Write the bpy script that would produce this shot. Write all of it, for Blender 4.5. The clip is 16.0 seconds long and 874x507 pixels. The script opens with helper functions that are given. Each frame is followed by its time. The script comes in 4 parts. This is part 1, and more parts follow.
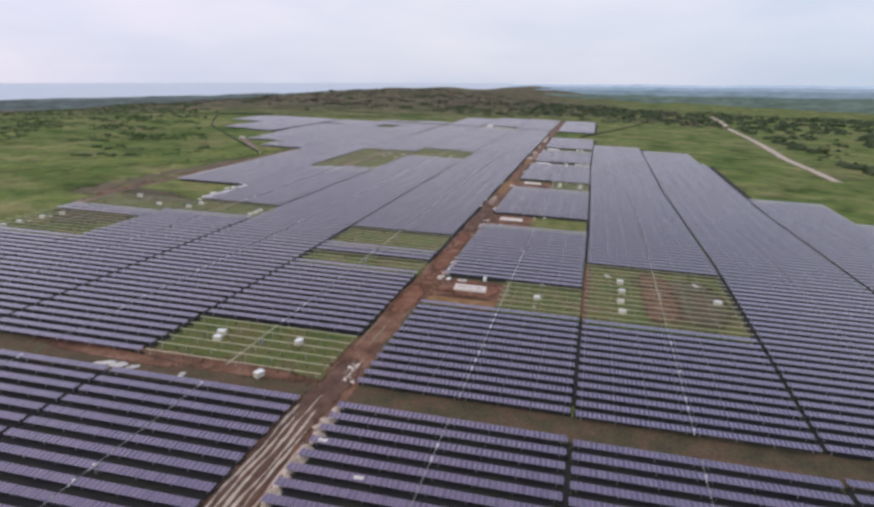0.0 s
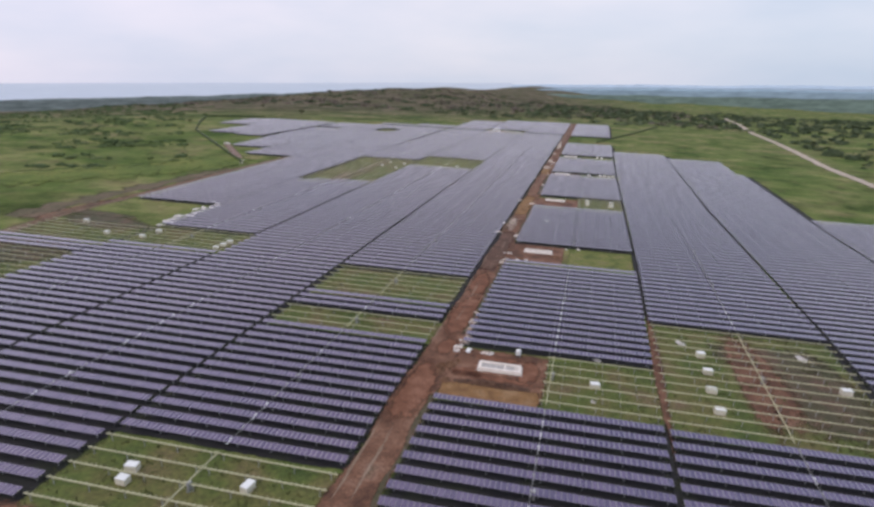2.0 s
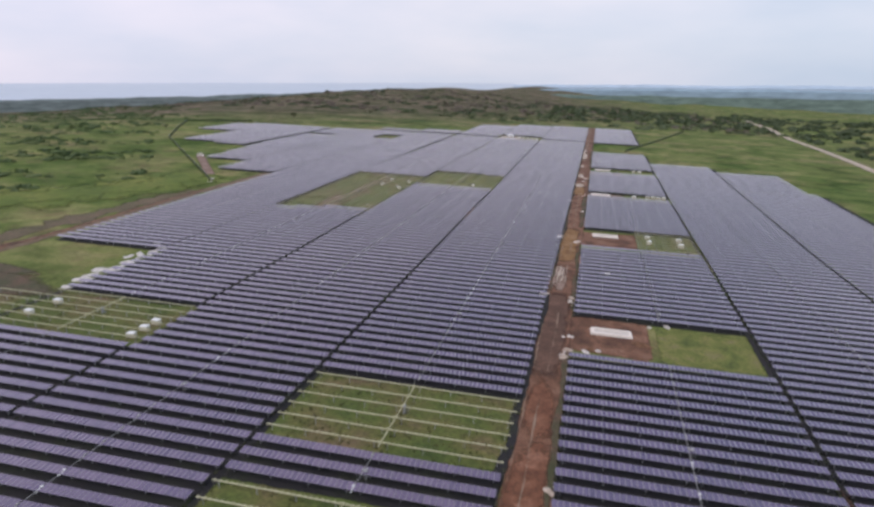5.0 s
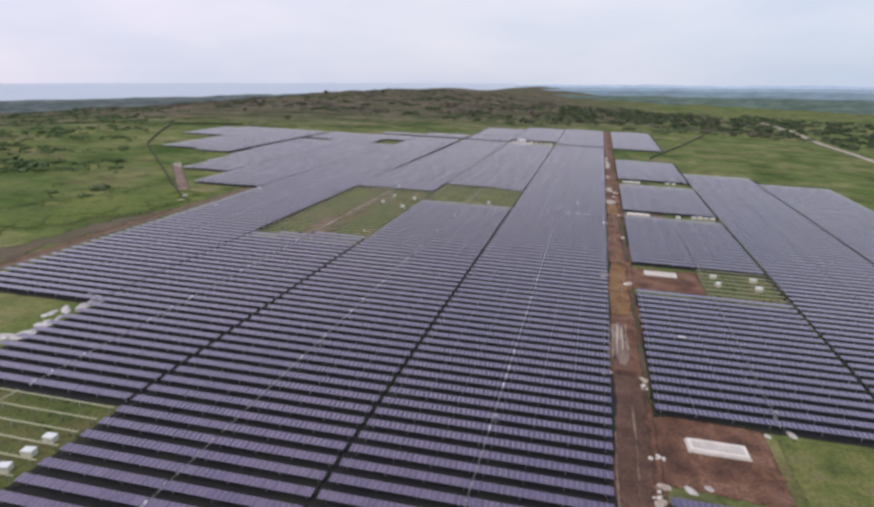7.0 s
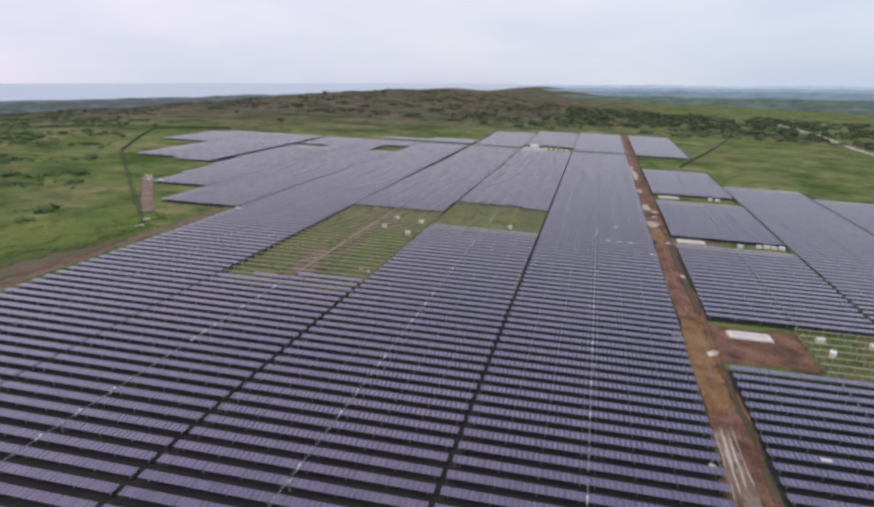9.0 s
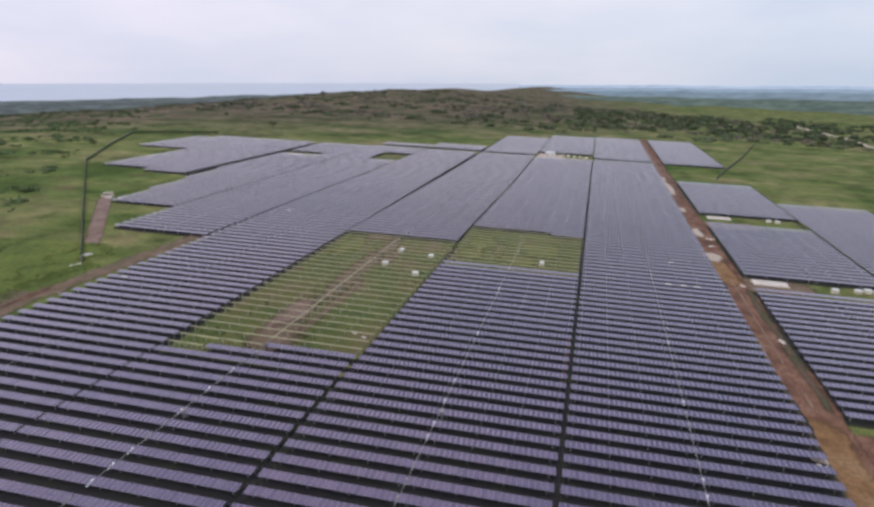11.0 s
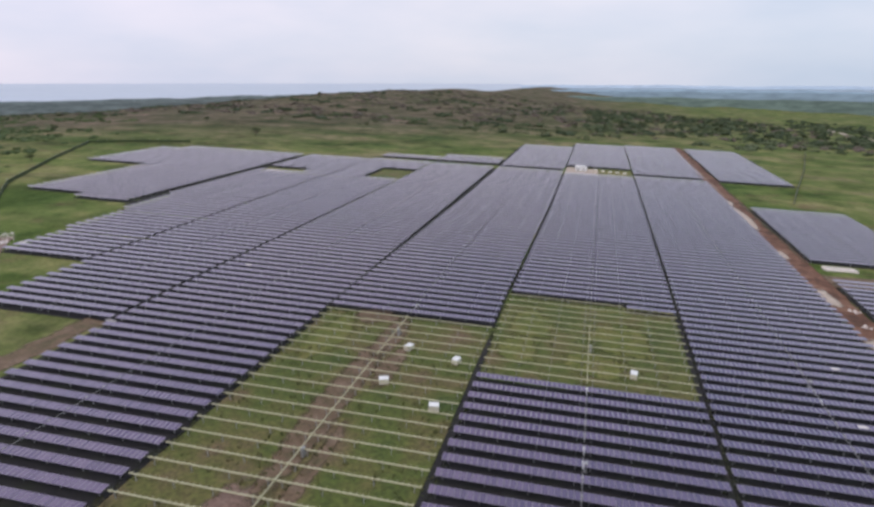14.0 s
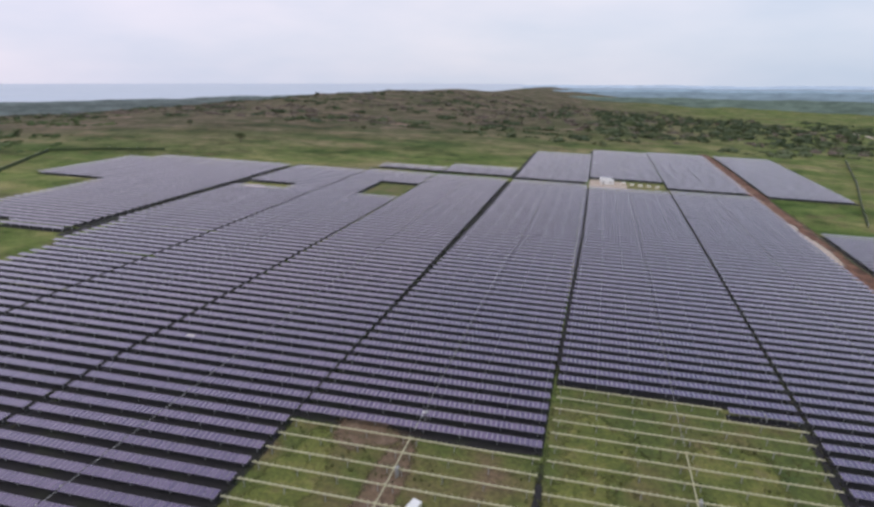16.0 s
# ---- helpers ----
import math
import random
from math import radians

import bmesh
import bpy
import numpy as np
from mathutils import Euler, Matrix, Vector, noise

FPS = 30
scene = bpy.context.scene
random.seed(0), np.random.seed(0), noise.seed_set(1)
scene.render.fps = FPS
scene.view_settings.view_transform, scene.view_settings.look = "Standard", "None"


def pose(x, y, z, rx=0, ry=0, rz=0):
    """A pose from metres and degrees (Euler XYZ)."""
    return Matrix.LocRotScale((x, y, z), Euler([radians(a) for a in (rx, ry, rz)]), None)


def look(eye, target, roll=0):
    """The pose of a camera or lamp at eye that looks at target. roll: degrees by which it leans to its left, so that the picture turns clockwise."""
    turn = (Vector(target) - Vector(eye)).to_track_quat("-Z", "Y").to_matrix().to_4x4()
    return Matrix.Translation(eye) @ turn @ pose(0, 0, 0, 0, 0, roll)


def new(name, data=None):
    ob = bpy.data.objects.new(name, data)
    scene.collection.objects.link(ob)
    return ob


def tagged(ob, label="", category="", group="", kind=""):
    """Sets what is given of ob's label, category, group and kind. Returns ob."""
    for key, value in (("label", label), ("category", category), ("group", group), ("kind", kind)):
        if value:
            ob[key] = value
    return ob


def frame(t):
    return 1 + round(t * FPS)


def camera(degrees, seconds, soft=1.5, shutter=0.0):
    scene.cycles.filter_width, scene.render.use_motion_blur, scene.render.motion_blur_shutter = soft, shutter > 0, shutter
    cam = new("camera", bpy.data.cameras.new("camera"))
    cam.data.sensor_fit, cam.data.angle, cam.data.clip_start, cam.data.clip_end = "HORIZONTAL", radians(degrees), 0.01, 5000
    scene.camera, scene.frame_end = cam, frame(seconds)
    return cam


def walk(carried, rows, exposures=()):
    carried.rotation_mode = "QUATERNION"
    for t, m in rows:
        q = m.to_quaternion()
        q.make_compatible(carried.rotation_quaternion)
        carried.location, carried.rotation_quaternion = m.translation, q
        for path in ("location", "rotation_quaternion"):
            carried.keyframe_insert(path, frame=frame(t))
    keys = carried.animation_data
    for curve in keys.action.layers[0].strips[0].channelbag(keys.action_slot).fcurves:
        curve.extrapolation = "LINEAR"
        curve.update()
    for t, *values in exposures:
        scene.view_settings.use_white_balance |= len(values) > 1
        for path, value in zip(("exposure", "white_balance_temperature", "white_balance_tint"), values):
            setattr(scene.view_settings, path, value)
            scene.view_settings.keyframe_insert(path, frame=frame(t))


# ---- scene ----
# A hazy aerial flight over a large solar field with tracker rows, service roads and scrubland round it.
cam = camera(76.20, 16.0, soft=3.0)
YAW, PITCH_DOWN, LEAN = 15.730, -17.266, -0.091
ROWS = [   # seconds, x, y, z
    (0, 0.11, -0.08, 69.34),
    (0.5, -4.36, 12.4, 69.4),
    (1, -8.94, 24.99, 69.46),
    (1.5, -13.45, 37.21, 69.52),
    (2, -18.91, 51.83, 69.59),
    (2.5, -23.39, 63.69, 69.65),
    (3, -28.01, 75.81, 69.71),
    (3.5, -32.61, 87.77, 69.77),
    (4, -37.59, 100.63, 69.83),
    (4.5, -42.21, 112.47, 69.89),
    (5, -46.83, 124.26, 69.94),
    (5.5, -51.45, 136.01, 70),
    (6, -56.08, 147.73, 70.06),
    (6.5, -60.71, 159.45, 70.11),
    (7, -65.96, 172.68, 70.17),
    (7.5, -70.05, 183.03, 70.22),
    (8, -74.91, 195.28, 70.28),
    (8.5, -80.56, 209.55, 70.35),
    (9, -85, 220.8, 70.4),
    (9.5, -89.75, 232.89, 70.45),
    (10, -94.51, 245.04, 70.51),
    (10.5, -99.27, 257.26, 70.57),
    (11, -104.02, 269.55, 70.62),
    (11.5, -108.77, 281.92, 70.68),
    (12, -113.2, 293.53, 70.73),
    (12.5, -118.43, 307.4, 70.79),
    (13, -122.75, 318.98, 70.85),
    (13.5, -127.99, 333.21, 70.91),
    (14, -132.27, 345, 70.96),
    (14.5, -136.44, 356.64, 71.01),
    (15, -141.44, 370.83, 71.08),
    (15.5, -145.74, 383.27, 71.13),
    (16, -149.93, 395.61, 71.19),
]

walk(cam, [(t, pose(x, y, z, 90 + PITCH_DOWN, LEAN, YAW)) for t, x, y, z in ROWS],
     exposures=[(0, 0.0, 6500, 17), (16, 0.0, 6500, 17)])

# ---------------------------------------------------------------- light
SUN_ELEVATION, SUN_AZIMUTH = 62.0, 205.0   # degrees; azimuth clockwise from +y
world = bpy.data.worlds.new("world")
scene.world = world
world.use_nodes = True
wt = world.node_tree
for n in list(wt.nodes):
    wt.nodes.remove(n)
w_out = wt.nodes.new("ShaderNodeOutputWorld")
w_bg = wt.nodes.new("ShaderNodeBackground")
w_sky = wt.nodes.new("ShaderNodeTexSky")
w_sky.sky_type = "NISHITA"
w_sky.sun_disc = False
w_sky.sun_elevation = radians(SUN_ELEVATION)
w_sky.sun_rotation = radians(SUN_AZIMUTH)
w_sky.air_density, w_sky.dust_density = 1.0, 2.0
w_co = wt.nodes.new("ShaderNodeTexCoord")
w_map = wt.nodes.new("ShaderNodeMapping")
w_map.inputs["Scale"].default_value = (1.0, 1.0, 3.2)
w_noise = wt.nodes.new("ShaderNodeTexNoise")
w_noise.inputs["Scale"].default_value = 1.6
w_noise.inputs["Detail"].default_value = 5.0
w_noise.inputs["Roughness"].default_value = 0.5
w_ramp = wt.nodes.new("ShaderNodeValToRGB")
w_ramp.color_ramp.elements[0].position = 0.33
w_ramp.color_ramp.elements[0].color = (0.62, 0.74, 0.88, 1)
w_ramp.color_ramp.elements[1].position = 0.66
w_ramp.color_ramp.elements[1].color = (0.93, 0.93, 1.0, 1)
w_mul = wt.nodes.new("ShaderNodeMix")
w_mul.data_type, w_mul.blend_type = "RGBA", "MULTIPLY"
w_mul.inputs["Factor"].default_value = 1.0
w_mul.inputs["B"].default_value = (0.10, 0.10, 0.10, 1)
w_mix = wt.nodes.new("ShaderNodeMix")
w_mix.data_type = "RGBA"
w_mix.inputs["Factor"].default_value = 0.82
wt.links.new(w_co.outputs["Generated"], w_map.inputs["Vector"])
wt.links.new(w_map.outputs["Vector"], w_noise.inputs["Vector"])
wt.links.new(w_noise.outputs["Fac"], w_ramp.inputs["Fac"])
wt.links.new(w_sky.outputs["Color"], w_mul.inputs["A"])
wt.links.new(w_mul.outputs["Result"], w_mix.inputs["A"])
wt.links.new(w_ramp.outputs["Color"], w_mix.inputs["B"])
# the cloud thins towards +x, where blue shows through, and is warm white the other way
w_dot = wt.nodes.new("ShaderNodeVectorMath")
w_dot.operation = "DOT_PRODUCT"
w_dot.inputs[1].default_value = (0.96, 0.27, 0.25)
w_side = wt.nodes.new("ShaderNodeValToRGB")
for _k, (_p, _c) in enumerate(((0.25, (1.10, 1.05, 1.07, 1)), (0.52, (1.0, 1.0, 1.0, 1)), (0.80, (0.84, 0.92, 0.96, 1)))):
    if _k == 2:
        w_side.color_ramp.elements.new(_p)
    w_side.color_ramp.elements[_k].position = _p
    w_side.color_ramp.elements[_k].color = _c
w_map2 = wt.nodes.new("ShaderNodeMapRange")
w_map2.inputs["From Min"].default_value, w_map2.inputs["From Max"].default_value = -1.0, 1.0
w_tint = wt.nodes.new("ShaderNodeMix")
w_tint.data_type, w_tint.blend_type = "RGBA", "MULTIPLY"
w_tint.inputs["Factor"].default_value = 1.0
wt.links.new(w_co.outputs["Generated"], w_dot.inputs[0])
wt.links.new(w_dot.outputs["Value"], w_map2.inputs["Value"])
wt.links.new(w_map2.outputs["Result"], w_side.inputs["Fac"])
wt.links.new(w_mix.outputs["Result"], w_tint.inputs["A"])
wt.links.new(w_side.outputs["Color"], w_tint.inputs["B"])
wt.links.new(w_tint.outputs["Result"], w_bg.inputs["Color"])
wt.links.new(w_bg.outputs["Background"], w_out.inputs["Surface"])
w_bg.inputs["Strength"].default_value = 1.0

sun_data = bpy.data.lights.new("sun", "SUN")
sun_data.energy, sun_data.angle, sun_data.color = 0.9, radians(12), (1.0, 0.95, 0.88)
sun = new("sun", sun_data)
_e, _a = radians(SUN_ELEVATION), radians(SUN_AZIMUTH)
sun_way = Vector((math.sin(_a) * math.cos(_e), math.cos(_a) * math.cos(_e), math.sin(_e)))
sun.matrix_world = look(sun_way * 200 + Vector((0, 300, 0)), (0, 300, 0))

# ---------------------------------------------------------------- materials
def material(name, roughness=0.8, metallic=0.0):
    m = bpy.data.materials.new(name)
    m.use_nodes = True
    nt = m.node_tree
    b = nt.nodes["Principled BSDF"]
    b.inputs["Roughness"].default_value = roughness
    b.inputs["Metallic"].default_value = metallic
    return m, nt, b


def noise_node(nt, scale, detail=4.0, rough=0.55, vector=None, stretch=None):
    n = nt.nodes.new("ShaderNodeTexNoise")
    n.inputs["Scale"].default_value = scale
    n.inputs["Detail"].default_value = detail
    n.inputs["Roughness"].default_value = rough
    if vector is None:
        vector = nt.nodes.new("ShaderNodeNewGeometry").outputs["Position"]
    if stretch:
        mp = nt.nodes.new("ShaderNodeMapping")
        mp.inputs["Scale"].default_value = stretch
        nt.links.new(vector, mp.inputs["Vector"])
        vector = mp.outputs["Vector"]
    nt.links.new(vector, n.inputs["Vector"])
    return n


def ramp_node(nt, fac, stops):
    r = nt.nodes.new("ShaderNodeValToRGB")
    e = r.color_ramp.elements
    while len(e) < len(stops):
        e.new(0.5)
    for k, (p, c) in enumerate(stops):
        e[k].position = p
        e[k].color = (*c, 1)
    nt.links.new(fac, r.inputs["Fac"])
    return r


def mix_node(nt, fac, a, b, blend="MIX"):
    m = nt.nodes.new("ShaderNodeMix")
    m.data_type, m.blend_type = "RGBA", blend
    for key, v in (("Factor", fac), ("A", a), ("B", b)):
        if hasattr(v, "is_output"):
            nt.links.new(v, m.inputs[key])
        elif isinstance(v, tuple):
            m.inputs[key].default_value = (*v, 1)
        else:
            m.inputs[key].default_value = v
    return m.outputs["Result"]


def bump_node(nt, b, height, strength, distance):
    n = nt.nodes.new("ShaderNodeBump")
    n.inputs["Strength"].default_value = strength
    n.inputs["Distance"].default_value = distance
    nt.links.new(height, n.inputs["Height"])
    nt.links.new(n.outputs["Normal"], b.inputs["Normal"])


def mottled(name, stops, scale, fine, roughness=0.85, bump=0.0, metallic=0.0, tone=0.25, distance=0.05):
    """A two-scale mottled surface: broad colour patches and a fine grain."""
    m, nt, b = material(name, roughness, metallic)
    broad = noise_node(nt, scale, 5.0)
    col = ramp_node(nt, broad.outputs["Fac"], stops).outputs["Color"]
    grain = noise_node(nt, fine, 3.0)
    g = ramp_node(nt, grain.outputs["Fac"], [(0.3, (1 - tone,) * 3), (0.7, (1 + tone * 0.6,) * 3)]).outputs["Color"]
    nt.links.new(mix_node(nt, 1.0, col, g, "MULTIPLY"), b.inputs["Base Color"])
    if bump:
        bump_node(nt, b, grain.outputs["Fac"], bump, distance)
    return m

# ground cover: meadow green, drier olive scrub on the hill, bare reddish earth in blotches
def ground_material():
    m, nt, b = material("meadow_and_scrub", 0.95)
    b.inputs["Specular IOR Level"].default_value = 0.1
    pos = nt.nodes.new("ShaderNodeNewGeometry").outputs["Position"]
    sep = nt.nodes.new("ShaderNodeSeparateXYZ")
    nt.links.new(pos, sep.inputs["Vector"])
    wide = noise_node(nt, 0.012, 5.0, 0.6, pos, (1.0, 2.2, 1.0))
    mid = noise_node(nt, 0.07, 6.0, 0.65, pos)
    fine = noise_node(nt, 0.9, 5.0, 0.7, pos)
    meadow = ramp_node(nt, wide.outputs["Fac"], [(0.30, (0.082, 0.126, 0.036)), (0.44, (0.142, 0.176, 0.058)), (0.56, (0.208, 0.208, 0.090)), (0.70, (0.218, 0.176, 0.112))]).outputs["Color"]
    scrub = ramp_node(nt, wide.outputs["Fac"], [(0.30, (0.062, 0.085, 0.040)), (0.45, (0.124, 0.106, 0.072)), (0.57, (0.188, 0.132, 0.114)), (0.70, (0.092, 0.110, 0.050))]).outputs["Color"]
    rise = nt.nodes.new("ShaderNodeMapRange")
    rise.inputs["From Min"].default_value, rise.inputs["From Max"].default_value = 940, 1240
    lean = nt.nodes.new("ShaderNodeMath")
    lean.operation = "MULTIPLY_ADD"
    lean.inputs[1].default_value = -0.58
    nt.links.new(sep.outputs["X"], lean.inputs[0])
    nt.links.new(sep.outputs["Y"], lean.inputs[2])
    nt.links.new(lean.outputs[0], rise.inputs["Value"])
    west = nt.nodes.new("ShaderNodeMapRange")
    west.inputs["From Min"].default_value, west.inputs["From Max"].default_value = 220, -250
    nt.links.new(sep.outputs["X"], west.inputs["Value"])
    both = nt.nodes.new("ShaderNodeMath")
    both.operation = "MULTIPLY"
    nt.links.new(rise.outputs["Result"], both.inputs[0])
    nt.links.new(west.outputs["Result"], both.inputs[1])
    col = mix_node(nt, both.outputs[0], meadow, scrub)
    swath = noise_node(nt, 0.022, 6.0, 0.65, pos, (1.0, 1.0, 1.0))
    sw = ramp_node(nt, swath.outputs["Fac"], [(0.34, (0.42, 0.52, 0.36)), (0.46, (0.85, 0.92, 0.8)), (0.56, (1.08, 1.06, 1.05)), (0.68, (1.5, 1.36, 1.5))]).outputs["Color"]
    col = mix_node(nt, 1.0, col, sw, "MULTIPLY")
    clump = ramp_node(nt, mid.outputs["Fac"], [(0.30, (0.36, 0.46, 0.34)), (0.47, (0.80, 0.88, 0.78)), (0.60, (1.05, 1.05, 1.0)), (0.74, (1.3, 1.22, 1.2))]).outputs["Color"]
    col = mix_node(nt, 1.0, col, clump, "MULTIPLY")
    bare = noise_node(nt, 0.045, 6.0, 0.7, pos)
    bare_f = ramp_node(nt, bare.outputs["Fac"], [(0.54, (0, 0, 0)), (0.70, (0.75, 0.75, 0.75))]).outputs["Color"]
    col = mix_node(nt, bare_f, col, (0.17, 0.115, 0.075))
    grain = ramp_node(nt, fine.outputs["Fac"], [(0.30, (0.62, 0.64, 0.6)), (0.70, (1.18, 1.16, 1.1))]).outputs["Color"]
    col = mix_node(nt, 1.0, col, grain, "MULTIPLY")
    nt.links.new(col, b.inputs["Base Color"])
    bump_node(nt, b, fine.outputs["Fac"], 0.6, 0.3)
    return m


def frayed(m):
    """Lets the ground show through where a sheet's cover runs out, along a ragged line."""
    nt = m.node_tree
    b = nt.nodes["Principled BSDF"]
    at = nt.nodes.new("ShaderNodeAttribute")
    at.attribute_name = "cover"
    n = noise_node(nt, 0.55, 5.0, 0.7)
    add = nt.nodes.new("ShaderNodeMath")
    add.operation = "ADD"
    nt.links.new(at.outputs["Fac"], add.inputs[0])
    nt.links.new(n.outputs["Fac"], add.inputs[1])
    ramp = nt.nodes.new("ShaderNodeMapRange")
    ramp.inputs["From Min"].default_value, ramp.inputs["From Max"].default_value = 0.72, 1.05
    nt.links.new(add.outputs[0], ramp.inputs["Value"])
    nt.links.new(ramp.outputs["Result"], b.inputs["Alpha"])
    return m


GROUND = ground_material()
SOIL = frayed(mottled("red_earth", [(0.3, (0.066, 0.031, 0.019)), (0.44, (0.128, 0.058, 0.033)), (0.56, (0.198, 0.096, 0.057)), (0.68, (0.245, 0.134, 0.088)), (0.78, (0.110, 0.080, 0.046))], 0.16, 1.6, 0.95, 0.6, tone=0.45))
VERGE = frayed(mottled("worn_verge", [(0.3, (0.055, 0.060, 0.024)), (0.5, (0.090, 0.072, 0.040)), (0.66, (0.135, 0.078, 0.052)), (0.8, (0.085, 0.088, 0.036))], 0.12, 1.3, 0.95, 0.6, tone=0.35))
OCHRE = frayed(mottled("ochre_clay", [(0.3, (0.145, 0.070, 0.026)), (0.5, (0.240, 0.125, 0.048)), (0.7, (0.285, 0.170, 0.085))], 0.25, 1.8, 0.95, 0.6, tone=0.35))
PINK = frayed(mottled("pinkish_earth", [(0.3, (0.150, 0.090, 0.066)), (0.5, (0.215, 0.140, 0.108)), (0.7, (0.275, 0.195, 0.155))], 0.2, 1.6, 0.95, 0.5, tone=0.3))
DRY = frayed(mottled("dry_brown_earth", [(0.3, (0.100, 0.085, 0.040)), (0.5, (0.165, 0.110, 0.068)), (0.7, (0.225, 0.160, 0.110))], 0.25, 1.8, 0.95, 0.5, tone=0.35))
CLAY = frayed(mottled("dark_clay_track", [(0.3, (0.050, 0.042, 0.020)), (0.45, (0.078, 0.060, 0.028)), (0.58, (0.112, 0.066, 0.038)), (0.72, (0.082, 0.086, 0.032))], 0.12, 1.3, 0.95, 0.6, tone=0.4))
WET = frayed(mottled("wet_red_earth", [(0.3, (0.066, 0.032, 0.020)), (0.5, (0.112, 0.056, 0.036)), (0.7, (0.170, 0.090, 0.060))], 0.25, 1.8, 0.9, 0.6, tone=0.4))
SAND = mottled("pale_sand", [(0.3, (0.40, 0.31, 0.24)), (0.7, (0.62, 0.53, 0.45))], 0.5, 3.0, 0.95, 0.5)
SAND_FLAT = frayed(mottled("pale_sand_flat", [(0.3, (0.38, 0.30, 0.23)), (0.7, (0.55, 0.46, 0.38))], 0.5, 3.0, 0.95, 0.5))
TRACK = frayed(mottled("wheel_track", [(0.3, (0.20, 0.130, 0.085)), (0.7, (0.31, 0.215, 0.155))], 0.3, 2.0, 0.95, 0.4))
CONCRETE = mottled("pale_concrete", [(0.3, (0.52, 0.46, 0.40)), (0.7, (0.70, 0.63, 0.56))], 0.6, 4.0, 0.85, 0.2)
CONCRETE_DARK = mottled("grey_concrete", [(0.3, (0.36, 0.33, 0.31)), (0.7, (0.52, 0.48, 0.45))], 0.8, 4.0, 0.85, 0.2)
CARTON = mottled("pale_carton", [(0.3, (0.66, 0.61, 0.48)), (0.7, (0.80, 0.75, 0.62))], 1.2, 8.0, 0.8, 0.1, tone=0.1)
PALLET = mottled("raw_timber", [(0.3, (0.30, 0.21, 0.12)), (0.7, (0.42, 0.31, 0.19))], 2.0, 12.0, 0.85, 0.2)
STEEL = mottled("galvanised_steel", [(0.3, (0.45, 0.43, 0.27)), (0.7, (0.58, 0.55, 0.36))], 1.5, 9.0, 0.6, 0.05, metallic=0.05, tone=0.12)
POST = mottled("weathered_post_steel", [(0.3, (0.33, 0.33, 0.32)), (0.7, (0.45, 0.45, 0.43))], 1.5, 9.0, 0.6, 0.05, metallic=0.3, tone=0.15)
LINKGREY = mottled("dull_zinc", [(0.3, (0.29, 0.285, 0.28)), (0.7, (0.41, 0.40, 0.385))], 1.0, 6.0, 0.6, 0.05, tone=0.15)
WHITE = mottled("white_paint", [(0.3, (0.74, 0.74, 0.72)), (0.7, (0.82, 0.82, 0.80))], 0.8, 5.0, 0.6, 0.05, tone=0.08)
ALU = mottled("anodised_rim", [(0.3, (0.205, 0.174, 0.232)), (0.7, (0.258, 0.222, 0.288))], 2.0, 10.0, 0.45, 0.0, metallic=0.4, tone=0.1)


def cell_material():
    """Blue-violet silicon under dusty glass, each module a little different."""
    m, nt, b = material("silicon_under_glass", 0.16)
    geo = nt.nodes.new("ShaderNodeNewGeometry")
    info = nt.nodes.new("ShaderNodeObjectInfo")
    add = nt.nodes.new("ShaderNodeMath")
    add.operation = "ADD"
    nt.links.new(geo.outputs["Random Per Island"], add.inputs[0])
    nt.links.new(info.outputs["Random"], add.inputs[1])
    fr = nt.nodes.new("ShaderNodeMath")
    fr.operation = "FRACT"
    nt.links.new(add.outputs[0], fr.inputs[0])
    tint = ramp_node(nt, fr.outputs[0], [(0.0, (0.050, 0.027, 0.098)), (0.5, (0.076, 0.045, 0.122)), (1.0, (0.106, 0.068, 0.150))]).outputs["Color"]
    dust = noise_node(nt, 0.035, 5.0, 0.6)
    d = ramp_node(nt, dust.outputs["Fac"], [(0.35, (0.86, 0.88, 0.92)), (0.65, (1.16, 1.12, 1.06))]).outputs["Color"]
    nt.links.new(mix_node(nt, 1.0, tint, d, "MULTIPLY"), b.inputs["Base Color"])
    b.inputs["IOR"].default_value = 1.5
    b.inputs["Coat Weight"].default_value = 1.0
    b.inputs["Coat IOR"].default_value = 1.65
    b.inputs["Coat Roughness"].default_value = 0.12
    b.inputs["Sheen Weight"].default_value = 1.0
    b.inputs["Sheen Roughness"].default_value = 0.3
    b.inputs["Sheen Tint"].default_value = (1.0, 0.91, 0.95, 1)
    return m


